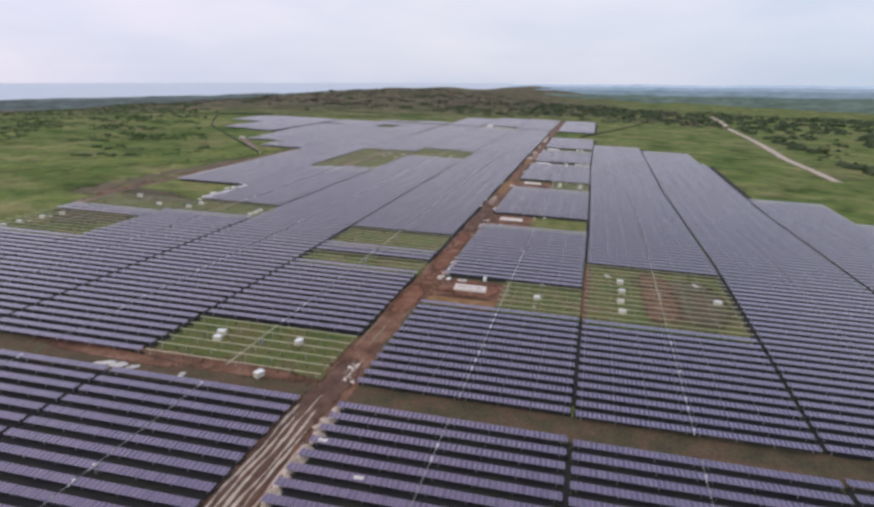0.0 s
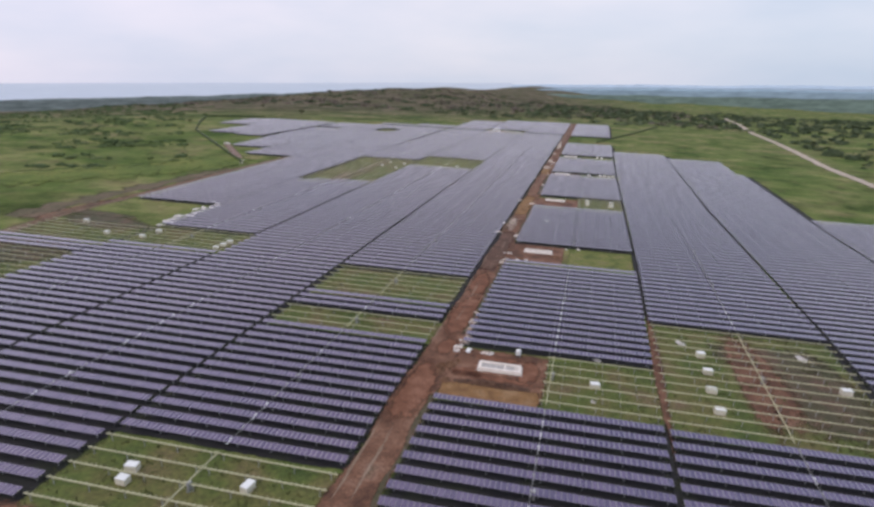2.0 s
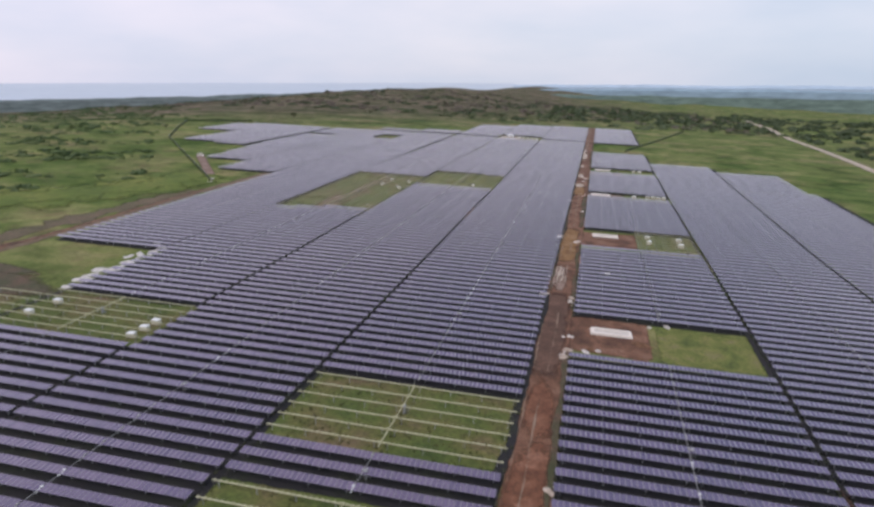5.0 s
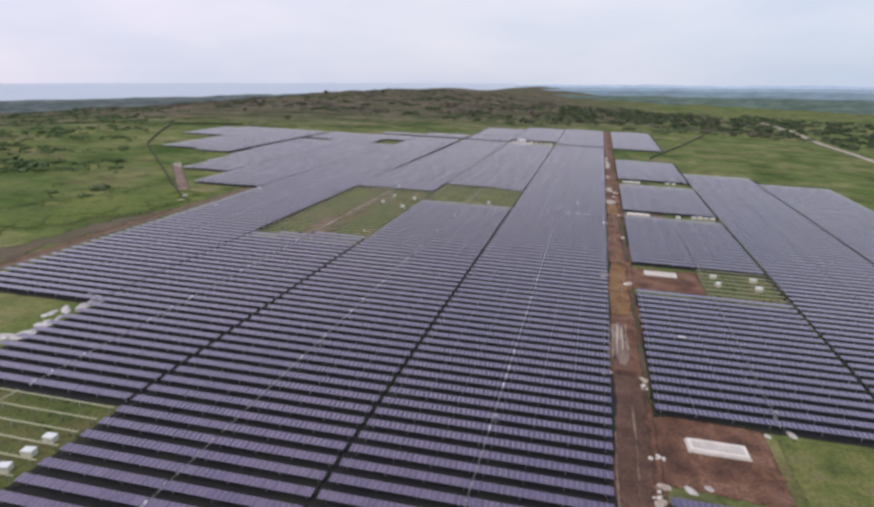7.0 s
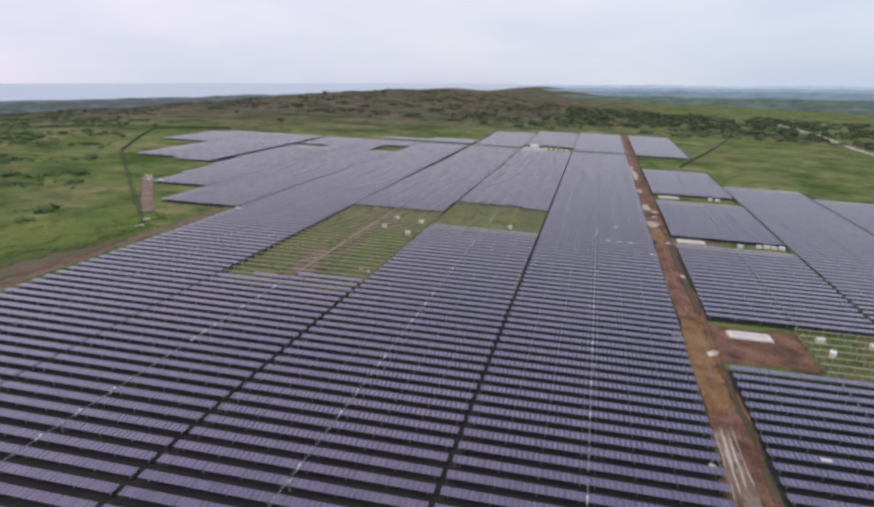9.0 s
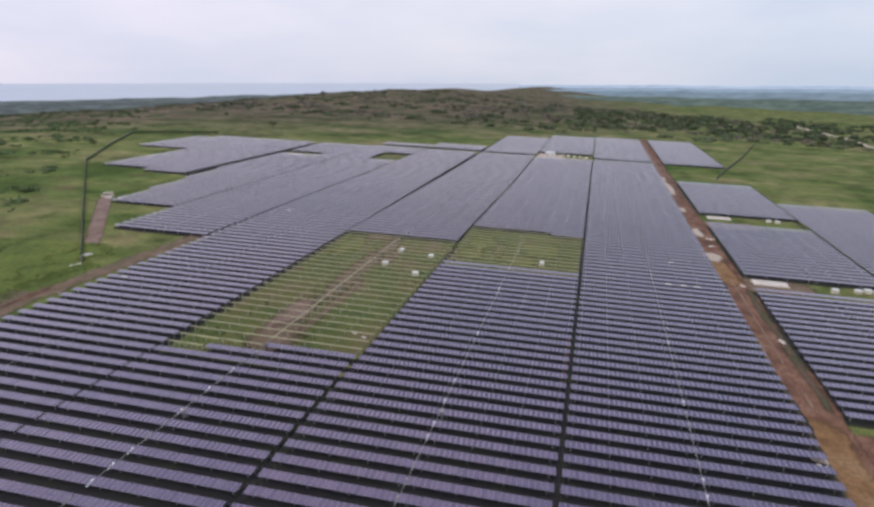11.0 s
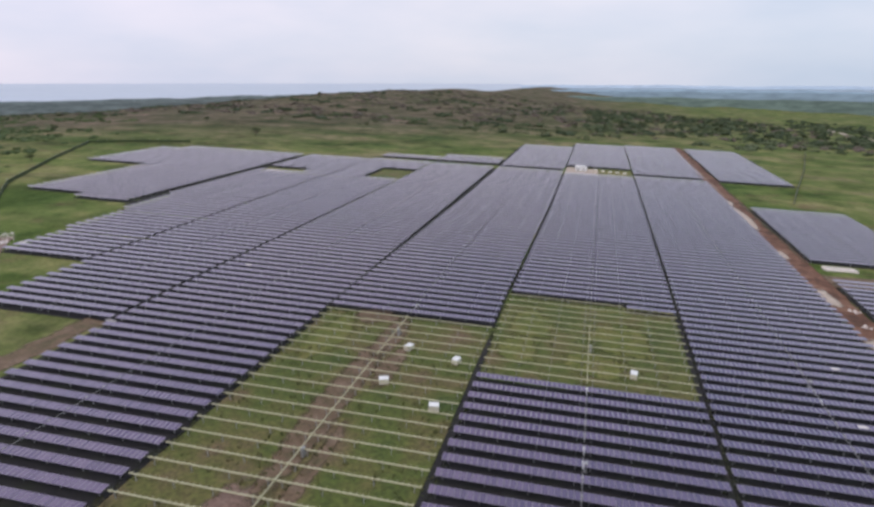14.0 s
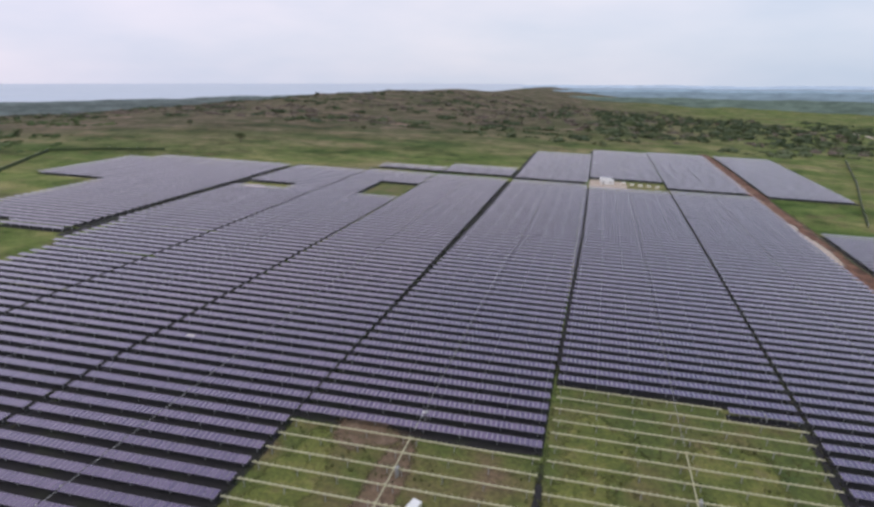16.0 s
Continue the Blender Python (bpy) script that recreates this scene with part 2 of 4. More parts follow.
CELL = cell_material()
LEAF = mottled("shrub_leaves", [(0.3, (0.050, 0.072, 0.028)), (0.5, (0.075, 0.100, 0.040)), (0.7, (0.115, 0.130, 0.055))], 0.05, 0.8, 0.9, tone=0.4)
LEAF_MEADOW = mottled("meadow_bush_leaves", [(0.3, (0.040, 0.070, 0.020)), (0.5, (0.066, 0.102, 0.030)), (0.7, (0.105, 0.135, 0.045))], 0.05, 0.8, 0.9, tone=0.4)
LEAF_DARK = mottled("dark_tree_leaves", [(0.3, (0.030, 0.048, 0.018)), (0.5, (0.046, 0.068, 0.026)), (0.7, (0.075, 0.095, 0.036))], 0.05, 0.8, 0.9, tone=0.4)
LEAF_DRY = mottled("dry_scrub_leaves", [(0.3, (0.072, 0.070, 0.042)), (0.5, (0.124, 0.098, 0.076)), (0.7, (0.172, 0.124, 0.106))], 0.03, 0.8, 0.9, tone=0.4)
BARK = mottled("grey_bark", [(0.3, (0.09, 0.07, 0.05)), (0.7, (0.16, 0.13, 0.10))], 2.0, 9.0, 0.95, 0.4)

# ---------------------------------------------------------------- terrain
SX, SY = -0.0396, 0.0053          # the field tilts down to +x and up, slightly, to +y


def step01(a, b, v):
    t = np.clip((v - a) / (b - a), 0, 1)
    return t * t * (3 - 2 * t)


def waves(x, y, size, seed):
    """Smooth rolling noise from a few sine waves, about -1 to 1."""
    rng = np.random.RandomState(seed)
    out = 0
    for k in range(7):
        a, ph, f = rng.uniform(0, 6.28), rng.uniform(0, 6.28), rng.uniform(0.6, 2.2) / size * 6.28
        out = out + np.sin((x * math.cos(a) + y * math.sin(a)) * f + ph)
    return out / 3.2


def plane_z(x, y):
    return SX * x + SY * (y - 300)


def terrain(x, y):
    x, y = np.asarray(x, float), np.asarray(y, float)
    xc = np.clip(x, -560, 260)
    yc = np.clip(y, -400, 1050)
    z = SX * xc + SY * (yc - 300)
    z = z - 62 * step01(-600, -1900, x) - 26 * step01(250, 1100, x)
    far = np.hypot(x + 70, y - 200)
    hill = step01(1000, 2150, y) * np.exp(-((x + 740) / 620.0) ** 2) * 15
    z = z - 27 * step01(1150, 2050, y) * step01(-720, 350, x)
    z = z - 13 * np.exp(-((x + 250) / 300.0) ** 2) * step01(1250, 1950, y)
    out = step01(20, 320, np.maximum(np.maximum(-560 - x, x - 250), np.maximum(y - 1010, -300 - y)))
    z = z + hill + out * (waves(x, y, 420, 3) * 2.6 + waves(x, y, 130, 5) * 0.9) + step01(1100, 1700, y) * waves(x, y, 260, 9) * 1.8
    coast = step01(2250, 3000, far) * step01(-300, -1500, x)
    return z * (1 - coast) - 60 * coast


def sheet(name, verts, faces, mat, parent=None, label="", smooth=False, cover=None):
    me = bpy.data.meshes.new(name)
    me.from_pydata([tuple(v) for v in np.asarray(verts).tolist()] if not isinstance(verts, list) else verts, [], faces)
    me.materials.append(mat)
    if cover is not None:
        me.attributes.new("cover", "FLOAT", "POINT").data.foreach_set("value", cover)
    if smooth:
        me.polygons.foreach_set("use_smooth", [True] * len(me.polygons))
    ob = new(name, me)
    if parent:
        ob.parent = parent
    if label:
        tagged(ob, label)
    return ob


def grid_faces(nx, ny):
    i = np.arange((nx - 1) * (ny - 1))
    a = (i // (nx - 1)) * nx + i % (nx - 1)
    return np.stack([a, a + 1, a + nx + 1, a + nx], -1).tolist()


gx = np.concatenate([np.arange(-4900, -900, 100), np.arange(-900, 900, 12), np.arange(900, 4901, 100)])
gy = np.concatenate([np.arange(-1500, -200, 100), np.arange(-200, 2700, 14), np.arange(2700, 5101, 80)])
GX, GY = np.meshgrid(gx, gy)
ground = sheet("ground", np.stack([GX.ravel(), GY.ravel(), terrain(GX, GY).ravel()], -1), grid_faces(len(gx), len(gy)), GROUND, smooth=True)
tagged(ground, "rolling green meadow and scrubland round the solar field", "ground", kind="structure")


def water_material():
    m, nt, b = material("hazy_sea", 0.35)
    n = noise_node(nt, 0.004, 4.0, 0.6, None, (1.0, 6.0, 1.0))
    # the pale ramp carries the haze over the water in its colour
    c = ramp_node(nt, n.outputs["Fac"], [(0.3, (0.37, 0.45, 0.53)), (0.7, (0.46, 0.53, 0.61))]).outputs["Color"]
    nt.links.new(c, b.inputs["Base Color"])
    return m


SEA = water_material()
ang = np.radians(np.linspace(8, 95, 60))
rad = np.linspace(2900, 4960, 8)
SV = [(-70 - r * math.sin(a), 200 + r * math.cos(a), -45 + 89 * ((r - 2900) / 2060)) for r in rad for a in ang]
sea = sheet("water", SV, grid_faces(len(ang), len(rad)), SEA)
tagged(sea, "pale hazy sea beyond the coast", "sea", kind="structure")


def strip(name, left, right, y0, y1, mat, lift, seed, step=3.0, wob=0.5, label="", category="road", slope=0.0, nx=5, fray=0.3, bend=None):
    """A soil strip on the field's plane with frayed edges, along +y."""
    rng = np.random.RandomState(seed)
    ys = np.arange(y0, y1 + step, step)
    dl = np.convolve(rng.uniform(-1, 1, len(ys) + 4), np.ones(5) / 2.2, "valid") * wob
    dr = np.convolve(rng.uniform(-1, 1, len(ys) + 4), np.ones(5) / 2.2, "valid") * wob
    vs = []
    for k, y in enumerate(ys):
        for j in range(nx):
            f = j / (nx - 1)
            x = (left + dl[k]) * (1 - f) + (right + dr[k]) * f + (bend(y) if bend else 0.0)
            vs.append((x, y + slope * x, plane_z(x, y + slope * x) + lift))
    cv = [0.1 + 0.9 * min(1, min(j, nx - 1 - j) / max(1e-3, fray * (nx - 1))) * min(1, 0.15 + min(k, len(ys) - 1 - k) / 3) for k in range(len(ys)) for j in range(nx)]
    ob = sheet(name, vs, grid_faces(nx, len(ys)), mat, cover=cv)
    return tagged(ob, label, category, kind="structure")


def cross_strip(name, x0, x1, va, vb, mat, lift, seed, wob=0.5, label="", category="road", step=3.0, margin=1.4):
    """A soil strip along the rows."""
    rng = np.random.RandomState(seed)
    xs = np.linspace(x0, x1, max(3, round((x1 - x0) / step) + 1))
    da = np.convolve(rng.uniform(-1, 1, len(xs) + 4), np.ones(5) / 2.2, "valid") * wob
    db = np.convolve(rng.uniform(-1, 1, len(xs) + 4), np.ones(5) / 2.2, "valid") * wob
    vs, cv = [], []
    span = vb - va
    inner = np.linspace(margin, span - margin, max(3, round(span / 12)))
    steps = [0.0] + inner.tolist() + [span]
    for d in steps:
        for k, x in enumerate(xs):
            f = d / span
            y = (va + da[k]) * (1 - f) + (vb + db[k]) * f + SLOPE * x
            vs.append((x, y, plane_z(x, y) + lift))
            cv.append(0.1 if d in (0.0, span) else min(1.0, 0.45 + min(k, len(xs) - 1 - k)))
    nv = len(steps)
    ob = sheet(name, vs, grid_faces(len(xs), nv), mat, cover=cv)
    return tagged(ob, label, category, kind="structure")


SLOPE = 0.073      # the rows run slightly askew to the service road
strip("road", -58.8, -48.8, 0, 965, SOIL, 0.05, 11, wob=0.6, nx=13, fray=0.16, label="rutted red earth service road through the solar field")
cross_strip("road", -260, 175, 99.6, 110.6, CLAY, 0.03, 12, wob=0.5, margin=1.2, label="grassy earth track between two blocks of panels")

# ---------------------------------------------------------------- tracker rows
PITCH, V0 = 4.178, 97.5
TUBE_H, TILT, MODULE_W, CHORD = 1.45, 1.0, 1.02, 2.0
ex = Vector((1, SLOPE, SX + SY * SLOPE)).normalized()
ez = Vector((-SX, -SY, 1)).normalized()
ez = (ez - ex * ez.dot(ex)).normalized()
ey = ez.cross(ex)
ROW_TURN = Matrix((ex, ey, ez)).transposed().to_4x4()
ROW_R = np.array(ROW_TURN.to_3x3())


def row_pose(x, v):
    y = v + SLOPE * x
    return Matrix.Translation((x, y, plane_z(x, y))) @ ROW_TURN


def box_arrays(x0, x1, y0, y1, z0, z1):
    v = np.array([(x, y, z) for z in (z0, z1) for y in (y0, y1) for x in (x0, x1)], float)
    f = [(0, 2, 3, 1), (4, 5, 7, 6), (0, 1, 5, 4), (2, 6, 7, 3), (0, 4, 6, 2), (1, 3, 7, 5)]
    return v, f


ct, st = math.cos(radians(TILT)), math.sin(radians(TILT))


def tilt_up(v):
    """Lays a flat slab (x, y, z about the tube) over by the tracker's tilt; the near edge is the lower one."""
    v = np.asarray(v, float)
    return np.stack([v[:, 0], v[:, 1] * ct - v[:, 2] * st, v[:, 1] * st + v[:, 2] * ct + TUBE_H], -1)


def module_arrays(xc, width):
    """One framed module: a slab with an inset glass face. Returns verts, frame faces, glass face."""
    w, c, m = width / 2 - 0.015, CHORD / 2, 0.085
    v, f = box_arrays(xc - w, xc + w, -c, c, 0.09, 0.13)
    f = [q for q in f if q != (4, 5, 7, 6)]
    inner = np.array([(xc - w + m, -c + m, 0.127), (xc + w - m, -c + m, 0.127), (xc - w + m, c - m, 0.127), (xc + w - m, c - m, 0.127)])
    v = np.concatenate([v, inner])
    f += [(4, 5, 9, 8), (5, 7, 11, 9), (7, 6, 10, 11), (6, 4, 8, 10)]
    return tilt_up(v), f, (8, 9, 11, 10)


def mesh_from(name, pieces, mats):
    """pieces: list of (verts, faces, material index)."""
    vs, fs, mi, n = [], [], [], 0
    for v, f, k in pieces:
        vs.append(v)
        fs += [tuple(i + n for i in q) for q in f]
        mi += [k] * len(f)
        n += len(v)
    me = bpy.data.meshes.new(name)
    me.from_pydata(np.concatenate(vs).tolist(), [], fs)
    for m in mats:
        me.materials.append(m)
    me.polygons.foreach_set("material_index", mi)
    return me


def module_mesh(width):
    v, f, g = module_arrays(0.0, width)
    me = bpy.data.meshes.new("module")
    me.from_pydata(v.tolist(), [], f + [g])
    me.materials.append(ALU), me.materials.append(CELL)
    me.polygons.foreach_set("material_index", [0] * len(f) + [1])
    return me


def tube_pieces(x0, x1, clamps):
    v, f = box_arrays(x0, x1, -0.085, 0.085, TUBE_H - 0.085, TUBE_H + 0.085)
    out = [(v, f, 0)]
    if clamps:
        for x in np.arange(x0 + 0.5, x1, MODULE_W):
            v, f = box_arrays(x - 0.08, x + 0.08, -0.30, 0.30, 0.06, 0.14)
            out.append((tilt_up(v), f, 0))
    return out


def post_pieces(x):
    v, f = box_arrays(x - 0.055, x + 0.055, -0.075, 0.075, -0.4, TUBE_H - 0.07)
    w, g = box_arrays(x - 0.16, x + 0.16, -0.05, 0.05, TUBE_H - 0.22, TUBE_H - 0.08)
    return [(v, f, 0), (w, g, 0)]


# columns of blocks: x from, x to, then stretches (v from, v to, P panels / T bare tubes[, x from, x to])
def K(k):
    """The line halfway before row k."""
    return V0 + (k - 0.5) * PITCH


COLUMNS = [
    (-457.0, -341.5, [(579, 588, "P", -375, -344.5), (588, 671, "P", -411, -344.5), (671, 744, "P", -457, -344.5), (744, 754, "P", -440, -344.5)]),
    (-339.8, -292.5, [(K(98), K(105), "P", -328.6, -292.5), (K(105), 566, "P", -332.4, -292.5), (566, 600, "P", -336.6, -292.5), (600, 683, "P"), (683, 696, "P", -311, -292.5), (696, 757, "P")]),
    (-292.5, -249.2, [(K(89), 685, "P"), (685, 722, "P", -292.5, -270), (722, 762, "P"), (770, 790, "P")]),
    (-249.2, -201.0, [(60, 101.8, "P"), (K(3), K(22), "P"), (K(22), K(30), "T"), (K(30), K(33), "P"), (K(33), K(39), "T"), (K(50), 762, "P"), (770, 808, "P")]),
    (-201.6, -154.3, [(60, 101.8, "P"), (K(3), K(34), "P"), (K(34), K(40), "T"), (K(40), K(69), "P"), (K(69), K(70), "T", -201.6, -191.1), (K(69), K(70), "P", -191.1, -154.3), (K(70), K(71), "T", -201.6, -178.1), (K(70), K(71), "P", -178.1, -154.3), (K(71), K(95), "T"), (K(95), 760, "P"), (767, 905, "P")]),
    (-154.3, -105.5, [(60, 101.8, "P"), (K(3), K(89), "P"), (K(89), K(100), "T"), (K(100), K(101), "T", -154.3, -120.2), (K(100), K(101), "P", -120.2, -105.5), (K(101), 756, "P"), (790, 940, "P")]),
    (-105.6, -57.7, [(40, 101.8, "P"), (K(3), K(9), "T"), (K(9), K(22), "P"), (K(22), K(25), "T"), (K(25), K(28), "P"), (K(28), K(34), "T"), (K(34), 762, "P"), (767, 950, "P")]),
    (-49.7, 0.0, [(40, 101.8, "P"), (K(3), K(16), "P"), (K(16), K(22), "T", -27, 0), (K(22), K(40), "P"), (K(46), K(64), "P"), (K(64), K(71), "T", -27, 0), (K(71), K(90), "P"), (K(93), K(112), "P"), (K(117), K(140), "P"), (K(160), 950, "P")]),
    (0.0, 49.3, [(40, 101.8, "P"), (K(3), K(16), "P"), (K(16), K(29), "T"), (K(29), 625, "P")]),
    (49.3, 100.6, [(40, 101.8, "P"), (K(3), 530, "P"), (530, 600, "P", 49.3, 90)]),
    (100.6, 150.0, [(40, 101.8, "P"), (K(3), 330, "P"), (330, 378, "P", 100.6, 138)]),
]
GAP, LINK = 1.0, 0.2


def row_lines(va, vb):
    """The rows' places within a stretch; those before the cross track stand on a line of their own."""
    off = V0 + (1.9 if va < 101 else 0.0)
    k = math.ceil((va + 0.3 - off) / PITCH)
    out = []
    while off + k * PITCH < vb - 0.3:
        out.append(off + k * PITCH)
        k += 1
    return out


def edge(x, v):
    """The columns draw slightly together farther on."""
    for b, v0, v1, shift in ((0.0, 265, 480, -2.6), (49.3, 225, 380, -4.8), (100.6, 200, 340, -6.2), (-154.3, 520, 640, 2.0), (-201.6, 510, 660, 3.0), (-249.2, 510, 660, 2.2)):
        if abs(x - b) < 0.1:
            return x + round(shift * min(1, max(0, (v - v0) / (v1 - v0))) / 0.2) * 0.2
    return x


DRIFT = {8: -0.8}     # one column's rows stand slightly nearer than the rest
rows, blocks = [], []
for n_col, (cx0, cx1, stretches) in enumerate(COLUMNS):
    for s in stretches:
        va, vb, kind = s[:3]
        x0, x1 = (s[3], s[4]) if len(s) > 3 else (cx0, cx1)
        lines = [v + DRIFT.get(n_col, 0.0) for v in row_lines(va, vb)]
        rows += [(edge(x0, v) + GAP / 2, edge(x1, v) - GAP / 2, v, kind) for v in lines]
        if lines:
            blocks.append((n_col, x0, x1, lines, kind))
# trodden, sparsely grown earth under the blocks; under panels their shade is painted in
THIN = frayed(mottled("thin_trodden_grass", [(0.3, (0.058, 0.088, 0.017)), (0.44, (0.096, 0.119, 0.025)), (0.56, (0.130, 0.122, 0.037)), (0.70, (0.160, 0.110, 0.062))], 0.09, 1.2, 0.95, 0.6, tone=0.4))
# near-black on purpose: the panels' shade is part of this earth colour
BED = frayed(mottled("shaded_dark_earth", [(0.3, (0.013, 0.012, 0.015)), (0.5, (0.020, 0.018, 0.019)), (0.66, (0.022, 0.025, 0.015)), (0.8, (0.034, 0.026, 0.023))], 0.12, 1.5, 0.95, 0.5, tone=0.4))
for n_col, x0, x1, lines, kind in blocks:
    if kind == "T":
        cross_strip("ground", x0, x1, lines[0] - 2.0, lines[-1] + 2.0, THIN, 0.015, int(lines[0] * 3 + x0) % 9999, 0.6, "thin trodden grass with bare patches under tracker frames", "ground", step=4.0)
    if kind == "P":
        cross_strip("ground", x0 + 0.2, x1 - 0.2, lines[0] - 2.0, lines[-1] + 1.7, BED, 0.02, int(lines[0] * 7 + x0) % 9999, 0.4, "earth with sparse grass under solar panels, darkened with their shade", "ground", step=6.0, margin=0.8)
# lanes between the columns of blocks, the shade between panel ends painted dark
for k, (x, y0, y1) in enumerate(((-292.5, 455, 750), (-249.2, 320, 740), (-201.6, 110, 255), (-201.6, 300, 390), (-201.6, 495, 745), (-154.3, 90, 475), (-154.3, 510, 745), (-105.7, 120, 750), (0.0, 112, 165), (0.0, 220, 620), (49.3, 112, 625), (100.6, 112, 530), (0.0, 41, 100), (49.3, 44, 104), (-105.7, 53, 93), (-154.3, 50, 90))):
    strip("ground", x - 0.9, x + 0.9, y0, y1, BED, 0.04, 160 + k, 6.0, 0.2, "lane between panel blocks, darkened with the panels' shade", "ground", nx=4, bend=lambda y, x=x: edge(x, y - SLOPE * x) - x)
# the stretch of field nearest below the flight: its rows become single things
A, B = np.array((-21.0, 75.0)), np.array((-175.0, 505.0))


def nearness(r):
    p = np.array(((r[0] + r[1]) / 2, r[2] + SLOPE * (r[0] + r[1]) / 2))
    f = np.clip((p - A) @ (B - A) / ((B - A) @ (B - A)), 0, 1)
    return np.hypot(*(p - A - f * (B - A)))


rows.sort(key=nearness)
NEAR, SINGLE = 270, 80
cache = {}


def half_layout(x0, x1):
    length = (x1 - x0 - LINK) / 2
    n = max(1, round(length / MODULE_W))
    return length, n, length / n


def tracker(r, single):
    x0, x1, v, kind = r
    xm = (x0 + x1) / 2
    key = (round(x1 - x0, 2), kind)
    length, n, width = half_layout(x0, x1)
    if key not in cache:
        d = {}
        for s, sgn in (("a", -1), ("b", 1)):
            lo, hi = (-LINK / 2 - length, -LINK / 2) if sgn < 0 else (LINK / 2, LINK / 2 + length)
            d["tube" + s] = mesh_from("torque_tube", tube_pieces(lo, hi, kind == "T"), [STEEL])
            if kind == "P":
                pcs = []
                for k in range(n):
                    v_, f_, g_ = module_arrays(sgn * (LINK / 2 + width * (k + 0.5)), width)
                    pcs += [(v_, f_, 0), (np.zeros((0, 3)), [tuple(i - len(v_) for i in g_)], 1)]
                d["panel" + s] = mesh_from("panel_bank", pcs, [ALU, CELL])
        d["module"] = module_mesh(width)
        d["post"] = mesh_from("post", post_pieces(0.0), [POST])
        cache[key] = d
    d = cache[key]
    root = new("solar_tracker" if kind == "P" else "tracker_frame")
    root.matrix_world = row_pose(xm, v)
    for s, sgn in (("a", -1), ("b", 1)):
        t = new("torque_tube", d["tube" + s])
        t.parent = root
        for q in (0.05, 0.35, 0.65, 0.95):
            o = new("post", d["post"])
            o.parent, o.location = root, (sgn * (LINK / 2 + length * q), 0, 0)
        if kind == "P" and single:
            for k in range(n):
                o = new("module", d["module"])
                o.parent, o.location = root, (sgn * (LINK / 2 + width * (k + 0.5)), 0, 0)
        elif kind == "P":
            o = tagged(new("panel_bank", d["panel" + s]), kind="stuff")
            o.parent = root
    if kind == "P":
        tagged(root, "long tracker row of dusty blue-violet solar modules on steel posts", "solar panel", "solar tracker rows")
    else:
        tagged(root, "bare galvanised tracker tube on posts without modules above grass", "tracker frame", "bare tracker frames")


def far_rows(name, sel, label):
    """All the rows farther off, joined."""
    vs, fs, mi, n = [], [], [], 0
    for x0, x1, v, kind in sel:
        xm = (x0 + x1) / 2
        y = v + SLOPE * xm
        org = np.array((xm, y, plane_z(xm, y)))
        length, nm, width = half_layout(x0, x1)
        MV, MF, MG = module_arrays(0.0, width)
        MFa = MF + [MG]
        pieces = []
        for sgn in (-1, 1):
            lo, hi = (-LINK / 2 - length, -LINK / 2) if sgn < 0 else (LINK / 2, LINK / 2 + length)
            pieces += [(a, b, 2) for a, b, _ in tube_pieces(lo, hi, kind == "T")]
            for q in (0.05, 0.35, 0.65, 0.95):
                pieces += [(a, b, 3) for a, b, _ in post_pieces(sgn * (LINK / 2 + length * q))[:1]]
            if kind == "P":
                for k in range(nm):
                    w = MV.copy()
                    w[:, 0] += sgn * (LINK / 2 + width * (k + 0.5))
                    pieces.append((w, MFa, None))
        for a, b, k in pieces:
            vs.append(a @ ROW_R.T + org)
            fs += [[i + n for i in q] for q in b]
            mi += ([0] * (len(b) - 1) + [1]) if k is None else [k] * len(b)
            n += len(a)
    me = bpy.data.meshes.new(name)
    me.from_pydata(np.concatenate(vs).tolist(), [], fs)
    for m in (ALU, CELL, STEEL, POST):
        me.materials.append(m)
    me.polygons.foreach_set("material_index", mi)
    return tagged(new(name, me), label, "solar panel", kind="stuff")


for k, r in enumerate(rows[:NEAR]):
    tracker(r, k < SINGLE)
far_rows("solar_trackers", [r for r in rows[NEAR:] if r[3] == "P"], "distant tracker rows of dusty blue-violet solar modules")
far_rows("tracker_frames", [r for r in rows[NEAR:] if r[3] == "T"], "distant bare tracker tubes without modules above grass")


# ---------------------------------------------------------------- helpers for things
def part(name, pieces, mats, parent, label="", kind=""):
    """pieces: (verts, faces, material index) joined into ONE mesh under a thing."""
    ob = new(name, mesh_from(name, pieces, mats if isinstance(mats, list) else [mats]))
    if parent:
        ob.parent = parent
    return tagged(ob, label, kind=kind)


